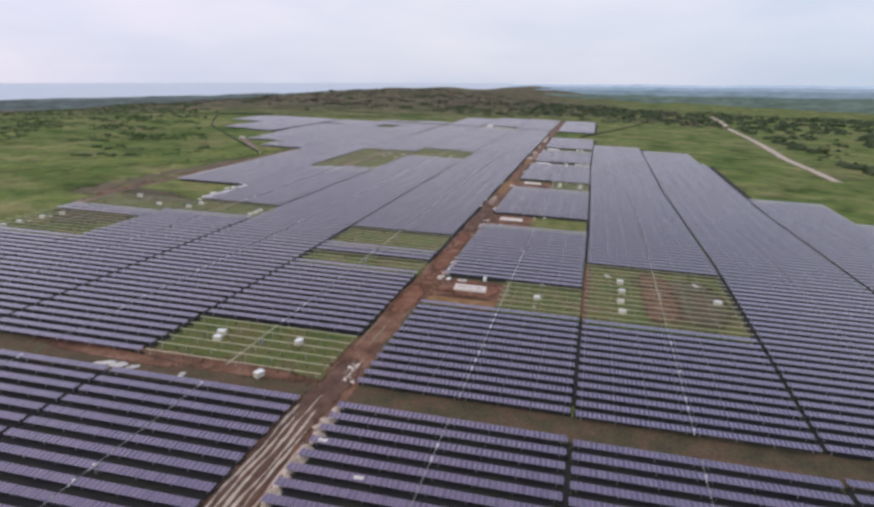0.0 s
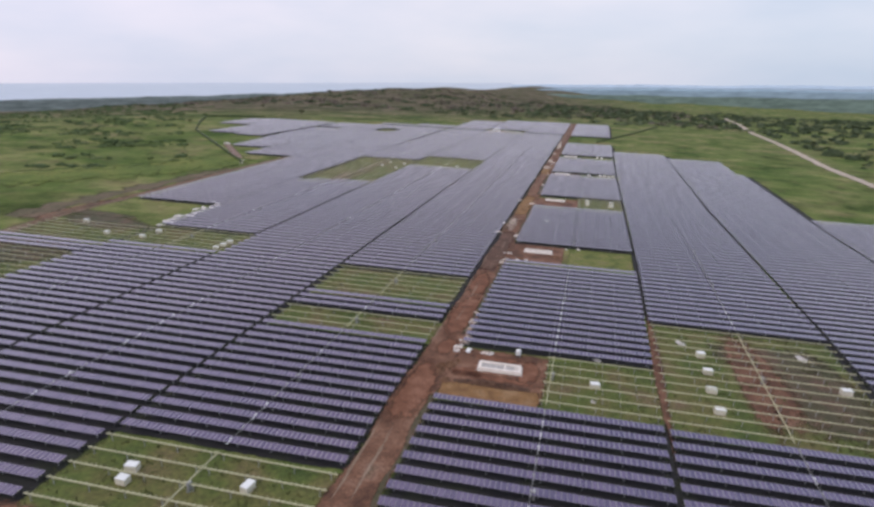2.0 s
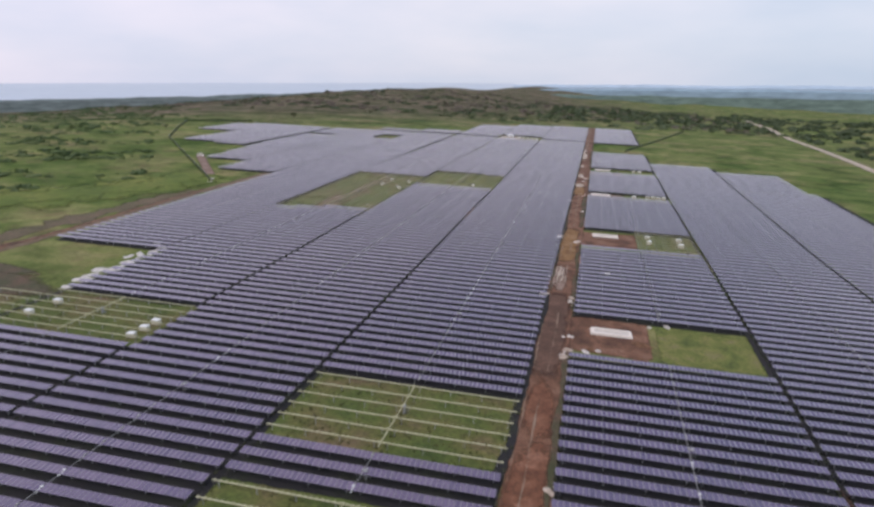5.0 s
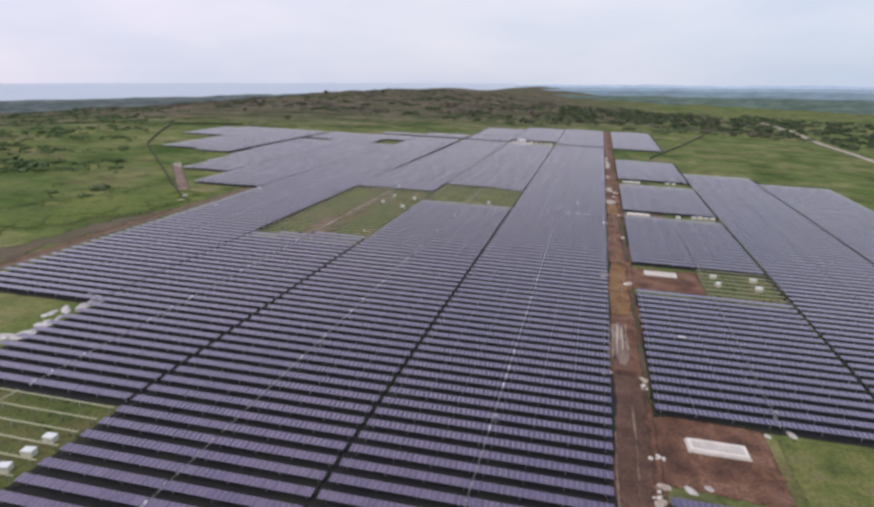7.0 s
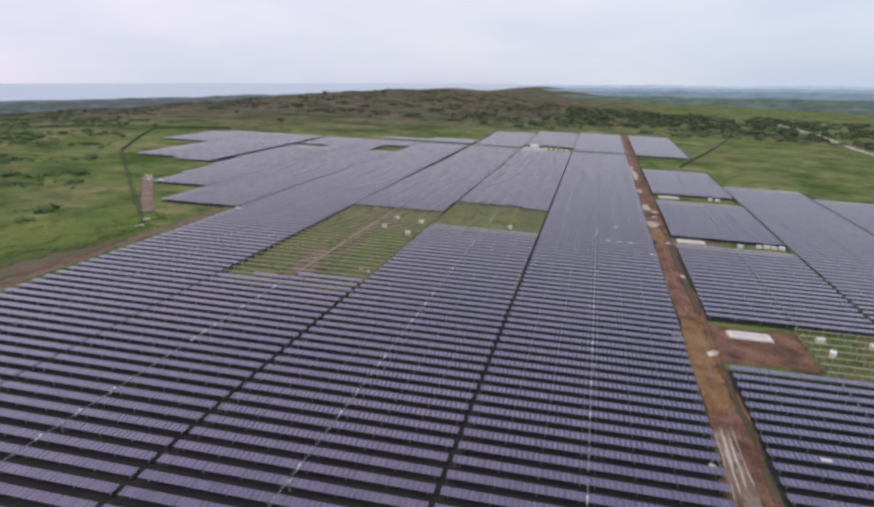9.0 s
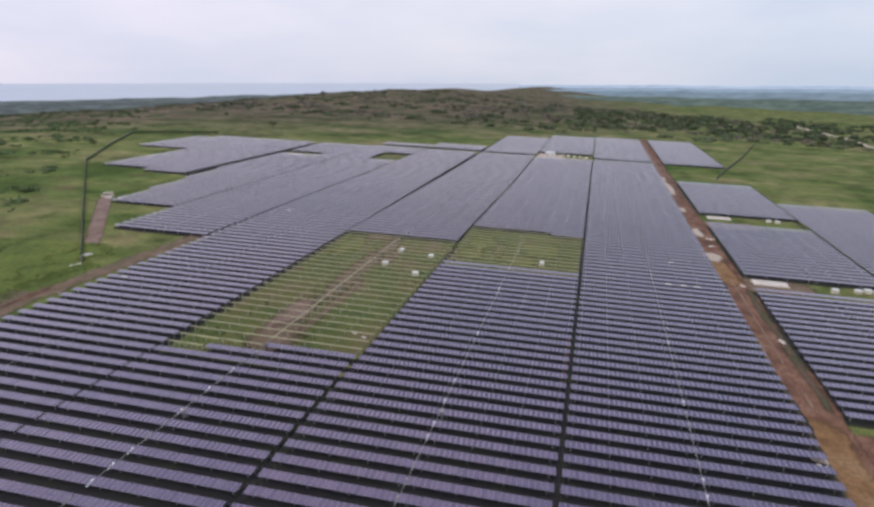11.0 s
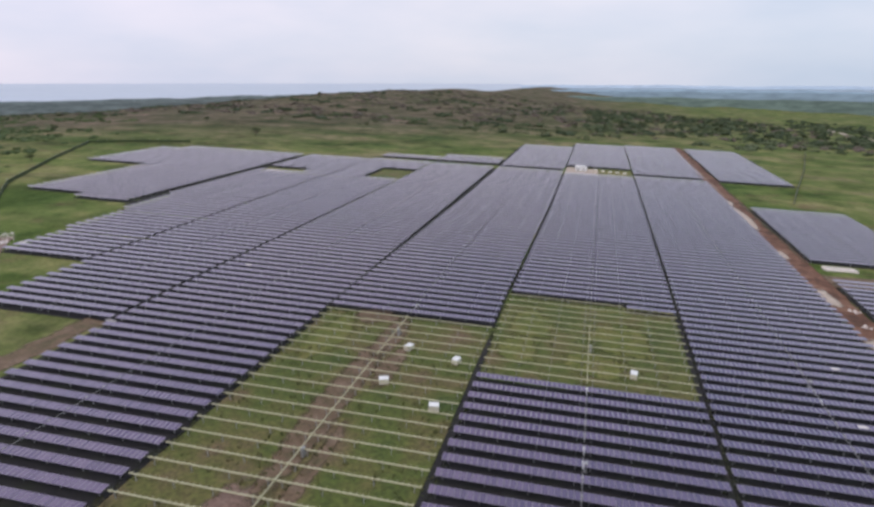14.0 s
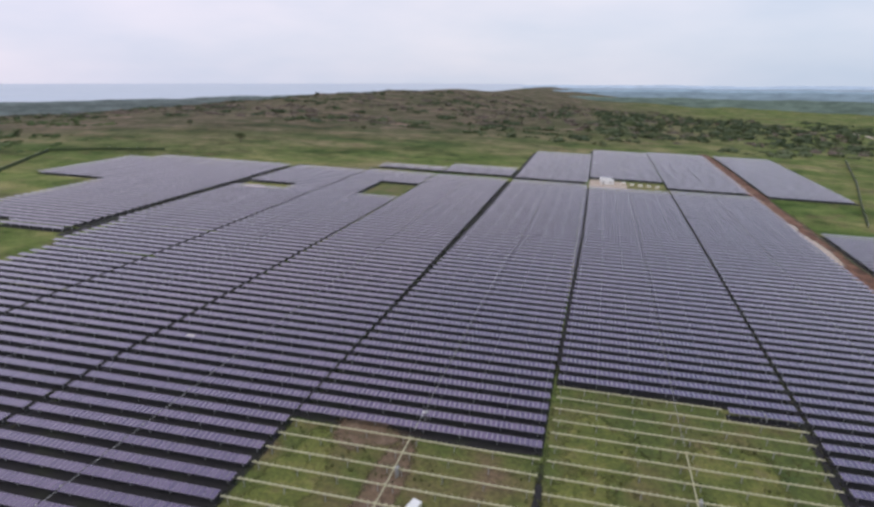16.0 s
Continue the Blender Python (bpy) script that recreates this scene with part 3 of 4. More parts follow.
def box(x0, x1, y0, y1, z0, z1, k=0, bevel=0.0):
    """A box with its top edges taken off by bevel."""
    if bevel <= 0:
        v, f = box_arrays(x0, x1, y0, y1, z0, z1)
        return (v, f, k)
    b = bevel
    ring = lambda e, z: [(x0 + e, y0 + e, z), (x1 - e, y0 + e, z), (x1 - e, y1 - e, z), (x0 + e, y1 - e, z)]
    v = np.array(ring(0, z0) + ring(0, z1 - b) + ring(b, z1))
    f = [(3, 2, 1, 0), (8, 9, 10, 11)]
    for lo in (0, 4):
        f += [(lo + i, lo + (i + 1) % 4, lo + 4 + (i + 1) % 4, lo + 4 + i) for i in range(4)]
    return (v, f, k)


def on_field(x, y, turn=0.0):
    return Matrix.Translation((x, y, plane_z(x, y))) @ ROW_TURN @ Matrix.Rotation(radians(turn), 4, "Z")


# ---------------------------------------------------------------- drive linkages across the rows
link_rng = random.Random(4)


def linkage(x0, x1, ks, bare):
    h, mat = (0.085, STEEL) if bare else (0.04, LINKGREY)
    xm = (x0 + x1) / 2
    va, vb = ks[0], ks[-1]
    root = new("drive_linkage")
    y = va + SLOPE * xm
    way = Vector((0, 1, SY)).normalized()
    side = way.cross(Vector((-SX, -SY, 1)).normalized()).normalized()
    up = side.cross(way)
    root.matrix_world = Matrix.Translation((xm, y, plane_z(xm, y))) @ Matrix((side, way, up)).transposed().to_4x4()
    span = PITCH * 4
    n = max(1, math.ceil((vb - va) / span))
    top = TUBE_H + 0.16
    for k in range(n):
        a, b = k * span, min((k + 1) * span, vb - va + 0.5)
        part("push_rod", [box(-h, h, a, b - 0.05, TUBE_H - h, TUBE_H + 0.02 + h, 0, 0.02)], mat, root)
    for k in range(len(ks)):
        c = k * PITCH
        part("lever_arm", [box(-0.15, 0.15, c - 0.24, c + 0.2, TUBE_H - 0.1, top + 0.2, 0, 0.05), box(-0.08, 0.08, c - 1.3, c - 0.2, TUBE_H - 0.2, TUBE_H + 0.06)], WHITE if link_rng.random() < 0.3 and not bare else mat, root)
    c = PITCH * (len(ks) // 2)
    part("actuator", [box(0.35, 0.75, c - 0.5, c + 0.5, -0.1, 1.9, 0, 0.08), box(0.1, 0.4, c - 0.18, c + 0.18, 1.35, 1.6)], POST, root)
    tagged(root, "grey steel drive linkage joining tracker rows across a block", "drive linkage", "drive linkages")


def far_linkage(sel):
    pcs = []
    for xm, v in sel:
        y = v + SLOPE * xm
        z = plane_z(xm, y)
        w, f = box_arrays(xm - 0.04, xm + 0.04, y - PITCH / 2, y + PITCH / 2, z + TUBE_H - 0.16, z + TUBE_H - 0.08)
        pcs.append((w, f, 0))
        w, f = box_arrays(xm - 0.09, xm + 0.09, y - 0.2, y + 0.2, z + TUBE_H - 0.1, z + TUBE_H + 0.18)
        pcs.append((w, f, 0))
    tagged(part("drive_linkages", pcs, LINKGREY, None), "distant grey drive linkages across the panel blocks", "drive linkage", kind="stuff")


far_links = []
for ci, x0, x1, lines, kind in blocks:
    close = lambda v: 4 <= ci <= 8 and 40 < v < (500 if ci <= 6 else 300)
    near = [v for v in lines if close(v)]
    xc = (COLUMNS[ci][0] + COLUMNS[ci][1]) / 2
    if not x0 - 3 <= xc <= x1 + 3:
        if near:
            continue
        xc = (x0 + x1) / 2
    while near:
        bank, near = near[:18], near[18:]
        linkage(xc, xc, bank, kind == "T")
    far_links += [(xc, v) for v in lines if not close(v)]
far_linkage(far_links)

# ---------------------------------------------------------------- soil patches, yards and tracks
def patch(name, x, y, rx, ry, mat, lift, seed, label, category="ground", turn=0.0, power=0.28):
    """An irregular flat patch of soil on the field's plane."""
    rng = np.random.RandomState(seed)
    n = 40
    a = np.linspace(0, 2 * math.pi, n, endpoint=False)
    r = 1 + sum(power / k * np.sin(k * a + rng.uniform(0, 6.28)) for k in range(2, 7)) * 0.6 + rng.uniform(-0.05, 0.05, n)
    c, s = math.cos(radians(turn)), math.sin(radians(turn))
    vs = [(x, y, plane_z(x, y) + lift)]
    for f in (0.5, 1.25):
        for k in range(n):
            px, py = rx * r[k] * math.cos(a[k]) * f, ry * r[k] * math.sin(a[k]) * f
            X, Y = x + px * c - py * s, y + px * s + py * c
            vs.append((X, Y, plane_z(X, Y) + lift))
    fs = [(0, 1 + k, 1 + (k + 1) % n) for k in range(n)]
    fs += [(1 + k, 1 + n + k, 1 + n + (k + 1) % n, 1 + (k + 1) % n) for k in range(n)]
    return tagged(sheet(name, vs, fs, mat, cover=[1.0] + [0.85] * n + [0.05] * n), label, category, kind="structure")


YARD = "bare red earth yard round an inverter base"
for n_, (vc, seed) in enumerate(((175, 31), (276, 32), (377, 33), (478, 34), (565, 35))):
    cross_strip("ground", -50.5, -26.0 - 2 * (n_ % 2), vc - 11 + (4 if n_ > 2 else 0), vc + (12.6 if n_ < 3 else 7), SOIL if n_ < 3 else DRY, 0.035, seed, 0.9, YARD, "ground", step=2.0)
LUSH = frayed(mottled("lush_grass", [(0.3, (0.076, 0.100, 0.020)), (0.46, (0.128, 0.146, 0.030)), (0.58, (0.172, 0.170, 0.046)), (0.72, (0.185, 0.155, 0.072))], 0.2, 1.5, 0.95, 0.5, tone=0.4))
cross_strip("ground", -26, -1, 264.5, 287, LUSH, 0.025, 36, 0.6, "lush green grass between panel blocks", "ground", step=2.0)
cross_strip("ground", -152, -129, 759, 788, SAND_FLAT, 0.03, 37, 1.2, "pale sandy yard between far panel blocks", "ground")
patch("ground", -330, 664, 7, 4, SAND_FLAT, 0.05, 38, "pale bare sand in a gap between panels")
# russet streaks on the first yard and the road before it
RUSSET = frayed(mottled("russet_earth", [(0.3, (0.115, 0.042, 0.021)), (0.5, (0.185, 0.076, 0.040)), (0.7, (0.260, 0.122, 0.075))], 0.3, 2.0, 0.95, 0.6, tone=0.4))
for x, y, rx, ry, seed in ((-53.5, 205, 3.6, 17, 201), (-54.5, 160, 3.4, 15, 202), (-45.5, 171.5, 4.2, 2.0, 203), (-30.2, 176, 2.6, 5.5, 204), (-39, 180.5, 6.5, 1.6, 205), (-54, 232, 3.2, 12, 206), (-38, 170.6, 9, 1.3, 207), (-53, 183, 2.4, 5, 208)):
    patch("ground", x, y, rx, ry, RUSSET, 0.06 + 0.003 * (seed % 4), seed, "russet streak of bare trampled earth", "ground")
# worn earth in the bare blocks
for x, y, rx, ry, mat, seed in ((-182.0, 396, 4.2, 17, PINK, 41), (-180, 434, 3.6, 30, DRY, 42), (-179.0, 466, 3.4, 13, DRY, 56), (-187, 478, 6, 5, DRY, 57), (-179, 384, 6, 11, DRY, 43), (-174.6, 408, 1.6, 24, DRY, 59), (23, 193, 4.2, 24, SOIL, 44), (38, 190, 10, 21, VERGE, 45), (26, 191, 5, 23, SOIL, 58), (-174, 453, 3, 9, DRY, 46),
                                (30, 205, 14, 8, VERGE, 47), (-85, 104, 26, 3.2, SOIL, 48), (-115, 100, 22, 2.8, SOIL, 49), (-228, 246, 24, 9, VERGE, 50), (-226, 203, 22, 14, VERGE, 51), (1.0, 190, 1.4, 30, SOIL, 52), (-106.3, 400, 0.9, 17, SOIL, 55), (-240, 256, 16, 4, VERGE, 71), (-266, 247, 9, 12, DRY, 72), (-259, 258, 3.5, 22, SOIL, 73)):
    patch("ground", x, y, rx, ry, mat, 0.028 + 0.002 * (seed % 5), seed, "worn bare earth among short grass")
for x, y, rx, ry, seed in ((-145, 488, 6, 11, 81), (-147, 472, 5, 9, 82), (-122, 486, 8, 12, 83), (-194, 463, 5, 15, 84), (-128, 470, 9, 6, 87)):
    patch("ground", x, y, rx, ry, LUSH, 0.022 + 0.002 * (seed % 3), seed, "patch of lush yellow-green grass under tracker frames")
# ochre clay below the first yard, a duller floor in a far gap, and the row ends' shade painted along the road's edge
cross_strip("ground", -49.4, -26.6, 161.6, 169.6, OCHRE, 0.045, 53, 0.5, "ochre clay slope below the inverter yard", "ground", step=2.0, margin=1.0)
cross_strip("ground", -269.6, -249.6, 684, 723, THIN, 0.03, 54, 0.6, "worn earth in a gap between panel blocks", "ground")
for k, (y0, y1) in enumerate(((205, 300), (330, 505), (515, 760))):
    strip("ground", -59.4, -57.2, y0, y1, BED, 0.085, 140 + k, 2.0, 0.6, "earth along the road's edge, darkened as the row ends' shade", "verge", nx=4)
# the road's pale, wet and ochre stretches, and wheel ruts
for k, (y0, y1, mat) in enumerate(((336, 388, OCHRE), (246, 302, WET), (470, 500, OCHRE), (10, 118, WET))):
    strip("road", -59.6, -50.2, y0, y1, mat, 0.056, 180 + k, 3.0, 0.8, "patchy stretch of the red earth road", "road", nx=9, fray=0.3)
for k, x in enumerate((-58.2, -57.0, -55.9, -54.7, -53.4)):
    strip("road", x - 0.3, x + 0.3, 305 + 2 * k, 333 - 3 * (k % 2), SAND_FLAT, 0.079, 190 + k, 2.0, 0.35, "pale wheel rut in the red earth road", "road", nx=3)
for x, y, rx, ry, seed in ((-56, 320, 2.8, 11, 61), (-54.5, 313, 1.6, 9, 62), (-56.5, 655, 3.2, 26, 63), (-55.5, 542, 2.2, 9, 64), (-55.5, 504, 3.4, 7, 65), (-57, 690, 2.5, 10, 66), (-56, 590, 1.8, 6, 67)):
    patch("road", x, y, rx, ry, SAND_FLAT if seed > 62 else PINK, 0.062 + 0.004 * (seed % 3), seed, "pale dried mud on the earth road", "road")
for k, (x, y0, y1, w, mat) in enumerate(((-57.9, 20, 96, 0.6, SAND_FLAT), (-56.4, 20, 92, 0.5, SAND_FLAT), (-54.9, 20, 99, 0.75, SAND_FLAT), (-53.3, 20, 96, 0.55, SAND_FLAT), (-51.8, 20, 88, 0.7, SAND_FLAT), (-50.6, 20, 84, 0.5, SAND_FLAT), (-53.0, 106, 119, 0.5, SAND_FLAT), (-54.2, 109, 116, 0.4, SAND_FLAT),
                                    (-53.6, 240, 288, 0.35, TRACK), (-57.4, 250, 286, 0.3, TRACK), (-57.5, 120, 150, 0.4, TRACK), (-54.4, 122, 148, 0.4, TRACK), (-56.9, 340, 372, 0.4, TRACK), (-53.4, 345, 366, 0.5, TRACK),
                                    (-57.3, 180, 240, 0.4, TRACK), (-54.3, 196, 236, 0.4, TRACK), (-57.2, 385, 470, 0.5, TRACK), (-54.0, 390, 480, 0.5, TRACK), (-55.5, 700, 955, 1.6, TRACK))):
    strip("road", x - w / 2, x + w / 2, y0, y1, mat, 0.075, 70 + k, 2.0, 0.3 if y1 > 120 else 0.42, "pale wheel rut in the red earth road", "road", nx=3)
# verges of grass along the road's sides
for k, (x, y0, y1, w) in enumerate(((-50.0, 110, 160, 1.6), (-50.0, 190, 262, 1.7), (-50.0, 290, 362, 1.5), (-50.6, 392, 470, 2.8), (-57.9, 300, 760, 0.8), (-50.0, 580, 760, 1.8))):
    strip("ground", x - w / 2, x + w / 2, y0, y1, VERGE, 0.09, 120 + k, 2.0, 0.5, "worn grass verge beside the earth road", "verge", nx=3)


def ribbon(name, pts, width, mat, lift, label, category="road", seed=1, wob=0.4):
    """A track along a bent line, draped on the terrain."""
    rng = np.random.RandomState(seed)
    P = []
    for (xa, ya), (xb, yb) in zip(pts[:-1], pts[1:]):
        n = max(2, int(math.hypot(xb - xa, yb - ya) / 5))
        P += [(xa + (xb - xa) * k / n, ya + (yb - ya) * k / n) for k in range(n)]
    P = np.array(P + [pts[-1]])
    for _ in range(4):
        P[1:-1] = (P[:-2] + 2 * P[1:-1] + P[2:]) / 4
    T = np.gradient(P, axis=0)
    T /= np.linalg.norm(T, axis=1)[:, None]
    N = np.stack([T[:, 1], -T[:, 0]], -1)
    vs = []
    for k in range(len(P)):
        wl, wr = width / 2 + rng.uniform(-wob, wob), width / 2 + rng.uniform(-wob, wob)
        for f in (-wl, -wl / 3, wr / 3, wr):
            q = P[k] + N[k] * f
            vs.append((q[0], q[1], float(terrain(q[0], q[1])) + lift))
    return tagged(sheet(name, vs, grid_faces(4, len(P)), mat, cover=[0.15, 1.0, 1.0, 0.15] * len(P)), label, category, kind="structure")


ribbon("road", [(-251, 215), (-256, 255), (-255, 305), (-257, 383), (-254, 450)], 8.5, DRY, 0.10, "worn brown earth track along the field's edge", seed=5, wob=1.0)
ribbon("road", [(-254, 232), (-257, 262), (-256.5, 300), (-258.5, 390)], 2.2, SOIL, 0.16, "red earth wheel track along the field's edge", seed=6, wob=0.4)
ribbon("road", [(-270, 405), (-283, 428), (-312, 460), (-338, 489), (-342, 495)], 7.0, PINK, 0.10, "pinkish earth track leading out of the field", seed=7, wob=0.4)
ribbon("road", [(184, 500), (183, 633), (191, 736), (198, 859), (200, 975), (252, 1450), (300, 1620)], 10.0, SAND_FLAT, 0.45, "pale sandy dirt road winding through the scrub", seed=8, wob=1.2)
ribbon("road", [(-342.2, 552), (-342.2, 650), (-342.2, 735)], 5.4, BED, 0.06, "dark earth service lane between panel blocks", seed=9, wob=0.3)

# rich green belt of meadow beside the field, and the browner margin between it and the track
RICH = frayed(mottled("rich_meadow_grass", [(0.3, (0.062, 0.100, 0.008)), (0.5, (0.104, 0.142, 0.014)), (0.7, (0.160, 0.172, 0.030))], 0.05, 0.5, 0.95, 0.6, tone=0.4))
MARGIN = frayed(mottled("brown_field_margin", [(0.3, (0.080, 0.070, 0.032)), (0.5, (0.118, 0.092, 0.050)), (0.7, (0.150, 0.104, 0.066))], 0.1, 1.0, 0.95, 0.6, tone=0.4))
for k, w in enumerate((58, 34)):
    ribbon("ground", [(-392, 262), (-352, 298), (-322, 333), (-302, 362), (-288, 392), (-296, 425)], w, RICH, 0.22 + 0.08 * k, "rich green belt of meadow grass beside the field", seed=31 + k, wob=9.0, category="meadow")
ribbon("ground", [(-272, 236), (-270, 262), (-267, 300), (-264, 345), (-262, 385)], 15, MARGIN, 0.07, "brownish worn margin of the meadow along the track", seed=33, wob=5.0, category="meadow")

# ---------------------------------------------------------------- inverter bases
LIMEWASH = mottled("cream_limewash", [(0.3, (0.76, 0.68, 0.60)), (0.7, (0.88, 0.81, 0.74))], 0.8, 5.0, 0.75, 0.1, tone=0.15)


def inverter_base(x, y, bays):
    """A shallow walled concrete box, open above, with a cross wall and a raised plinth."""
    root = new("inverter_base")
    L, W, H, t = (10.4 if bays else 10.8), 3.7, 0.8 if bays else 0.6, 0.58
    root.matrix_world = on_field(x, y)
    part("slab", [box(-L / 2 - 0.35, L / 2 + 0.35, -W / 2 - 0.35, W / 2 + 0.35, -0.3, 0.14, 0, 0.04)], CONCRETE, root)
    part("floor_pan", [box(-L / 2 + t, L / 2 - t, -W / 2 + t, W / 2 - t, 0.14, 0.5 if bays else 0.52)], CONCRETE_DARK if bays else CONCRETE, root, "grey concrete floor")
    for a, b, c, d in ((-L / 2, L / 2, -W / 2, -W / 2 + t), (-L / 2, L / 2, W / 2 - t, W / 2), (-L / 2, -L / 2 + t, -W / 2 + t, W / 2 - t), (L / 2 - t, L / 2, -W / 2 + t, W / 2 - t)):
        part("wall", [box(a, b, c, d, 0.14, H, 0, 0.03)], LIMEWASH, root, "cream whitewashed concrete wall")
    if bays:
        part("cross_wall", [box(1.0, 1.4, -W / 2 + t, W / 2 - t, 0.5, H - 0.05, 0, 0.03)], LIMEWASH, root)
        part("plinth", [box(L / 2 - 1.6, L / 2 - t, -W / 2 + t, W / 2 - t, 0.5, H - 0.08, 0, 0.03)], CONCRETE, root)
    tagged(root, "low whitewashed concrete inverter base, open above, on red earth", "inverter base", "inverter bases")


for x, y, bays in ((-37.4, 175.6, True), (-38.3, 276.5, False), (-39.3, 381.0, False), (-41.4, 477.4, False), (-40.3, 576.5, False)):
    inverter_base(x, y, bays)


def site_cabin(x, y):
    root = new("site_cabin")
    root.matrix_world = on_field(x, y)
    L, W, H = 7.5, 2.6, 2.7
    part("body", [box(-L / 2, L / 2, -W / 2, W / 2, -0.1, H)], WHITE, root)
    part("roof", [box(-L / 2 - 0.15, L / 2 + 0.15, -W / 2 - 0.15, W / 2 + 0.15, H, H + 0.18, 0, 0.06)], WHITE, root)
    part("door", [box(-2.9, -2.0, -W / 2 - 0.05, -W / 2, 0.1, 2.1)], POST, root, "grey door")
    part("window", [box(0.8, 2.4, -W / 2 - 0.05, -W / 2, 1.0, 1.9)], CONCRETE_DARK, root, "dark window")
    tagged(root, "white site cabin on pale sand between panel blocks", "cabin", "site cabins")


site_cabin(-142, 771)
site_cabin(-141, 764)


# ---------------------------------------------------------------- crates of modules
crate_rng = random.Random(12)


def crate(x, y, turn, size=(2.15, 1.5, 1.35)):
    root = new("module_crate")
    root.matrix_world = on_field(x, y, turn)
    L, W, H = size
    runners = [box(-L / 2, L / 2, o - 0.06, o + 0.06, -0.1, 0.1) for o in (-W / 2 + 0.08, 0, W / 2 - 0.08)]
    part("pallet", runners + [box(-L / 2, L / 2, -W / 2, W / 2, 0.1, 0.14)], PALLET, root, "raw timber pallet")
    part("carton", [box(-L / 2 + 0.04, L / 2 - 0.04, -W / 2 + 0.04, W / 2 - 0.04, 0.14, H, 0, 0.07)], CARTON, root)
    part("lid", [box(-L / 2, L / 2, -W / 2, W / 2, H - 0.02, H + 0.1, 0, 0.05)], WHITE, root)
    tagged(root, "pale cardboard crate of solar modules on a timber pallet", "crate", "module crates")


CRATES = [(-94.0, 117.8, 8), (-93.1, 114.7, 0), (-71.8, 119.8, 80), (-72.6, 102.2, 65), (-14.5, 174.4, 10), (12.5, 199.9, 5), (12.9, 190.9, 3), (12.2, 181.6, 0), (12.4, 172.6, 4), (43.5, 191.3, 6),
          (-212.4, 230.8, 0), (-195.5, 231.9, 0), (-159.1, 230.0, 12), (-158.9, 234.3, 5), (-158.9, 238.5, 0), (-234.0, 241.5, 10), (-241.4, 179.9, 0), (-239.7, 189.2, 0), (-238.2, 197.9, 20), (-241.8, 172.7, 0), (-194.5, 240.1, 0),
          (-172.7, 445.9, 20), (-172.4, 462.4, 70), (-159.5, 439.6, 10), (-159.8, 459.7, 75), (-119.6, 467.0, 80), (-21.1, 383.9, 10), (-20.8, 375.5, 60), (-7.7, 384.5, 5), (-7.9, 375.4, 15),
          (-22.0, 476.0, 5), (-14.0, 479.0, 8), (-11.0, 479.5, 0), (-8.0, 479.8, 0), (-5.0, 480.0, 0), (-17.0, 578.0, 0), (-13.0, 578.0, 0), (-131, 768, 0), (-126, 766, 10), (-121, 764, 0), (-116, 764, 5), (-111, 762, 0)]
for x, y, turn in CRATES:
    crate(x, y, turn + crate_rng.uniform(-4, 4), (2.15 + crate_rng.uniform(-0.1, 0.2), 1.55, 1.35 + crate_rng.uniform(-0.15, 0.15)))


# ---------------------------------------------------------------- heaps, sheeting and rubble
def heap_mesh(name, r, h, seed, mat, n=14, rings=5):
    rng = np.random.RandomState(seed)
    vs, fs = [(0, 0, h)], []
    ph = rng.uniform(0, 6.28, 5)
    for k in range(1, rings + 1):
        f = k / rings
        for j in range(n):
            a = j / n * 6.283
            rr = r * f * (1 + 0.22 * math.sin(2 * a + ph[0]) + 0.13 * math.sin(3 * a + ph[1]) + rng.uniform(-0.16, 0.16))
            zz = h * (1 - f) ** 0.8 * (1 + rng.uniform(-0.5, 0.5)) if k < rings else -0.12
            vs.append((rr * math.cos(a), rr * math.sin(a), zz))
    fs += [(0, 1 + j, 1 + (j + 1) % n) for j in range(n)]
    for k in range(rings - 1):
        o = 1 + k * n
        fs += [(o + j, o + n + j, o + n + (j + 1) % n, o + (j + 1) % n) for j in range(n)]
    me = bpy.data.meshes.new(name)
    me.from_pydata(vs, [], fs)
    me.materials.append(mat)
    return me


SHEETING = mottled("grey_white_sheeting", [(0.3, (0.48, 0.44, 0.41)), (0.7, (0.74, 0.69, 0.65))], 0.8, 3.0, 0.7, 0.4, tone=0.3)
SPOIL = mottled("spoil_heap_earth", [(0.3, (0.095, 0.046, 0.024)), (0.7, (0.215, 0.112, 0.062))], 0.6, 3.0, 0.95, 0.6)


def heap(x, y, r, h, seed, mat, name, label, category, group, turn=0.0, stretch=1.0):
    ob = new(name, heap_mesh(name, r, h, seed, mat))
    ob.matrix_world = on_field(x, y, turn) @ Matrix.Diagonal((stretch, 1, 1, 1))
    tagged(ob, label, category, group)


hr = random.Random(8)
for k in range(16):   # pale sand mounds along the road's side
    y = 60 + k * 2.45 + hr.uniform(-0.6, 0.6)
    heap(-48.9 + hr.uniform(-0.5, 0.4), y, hr.uniform(1.0, 1.9), hr.uniform(0.4, 0.9), 200 + k, SAND, "sand_mound", "pale sand mound beside the earth road", "sand mound", "roadside sand mounds", hr.uniform(0, 90), hr.uniform(0.8, 1.4))
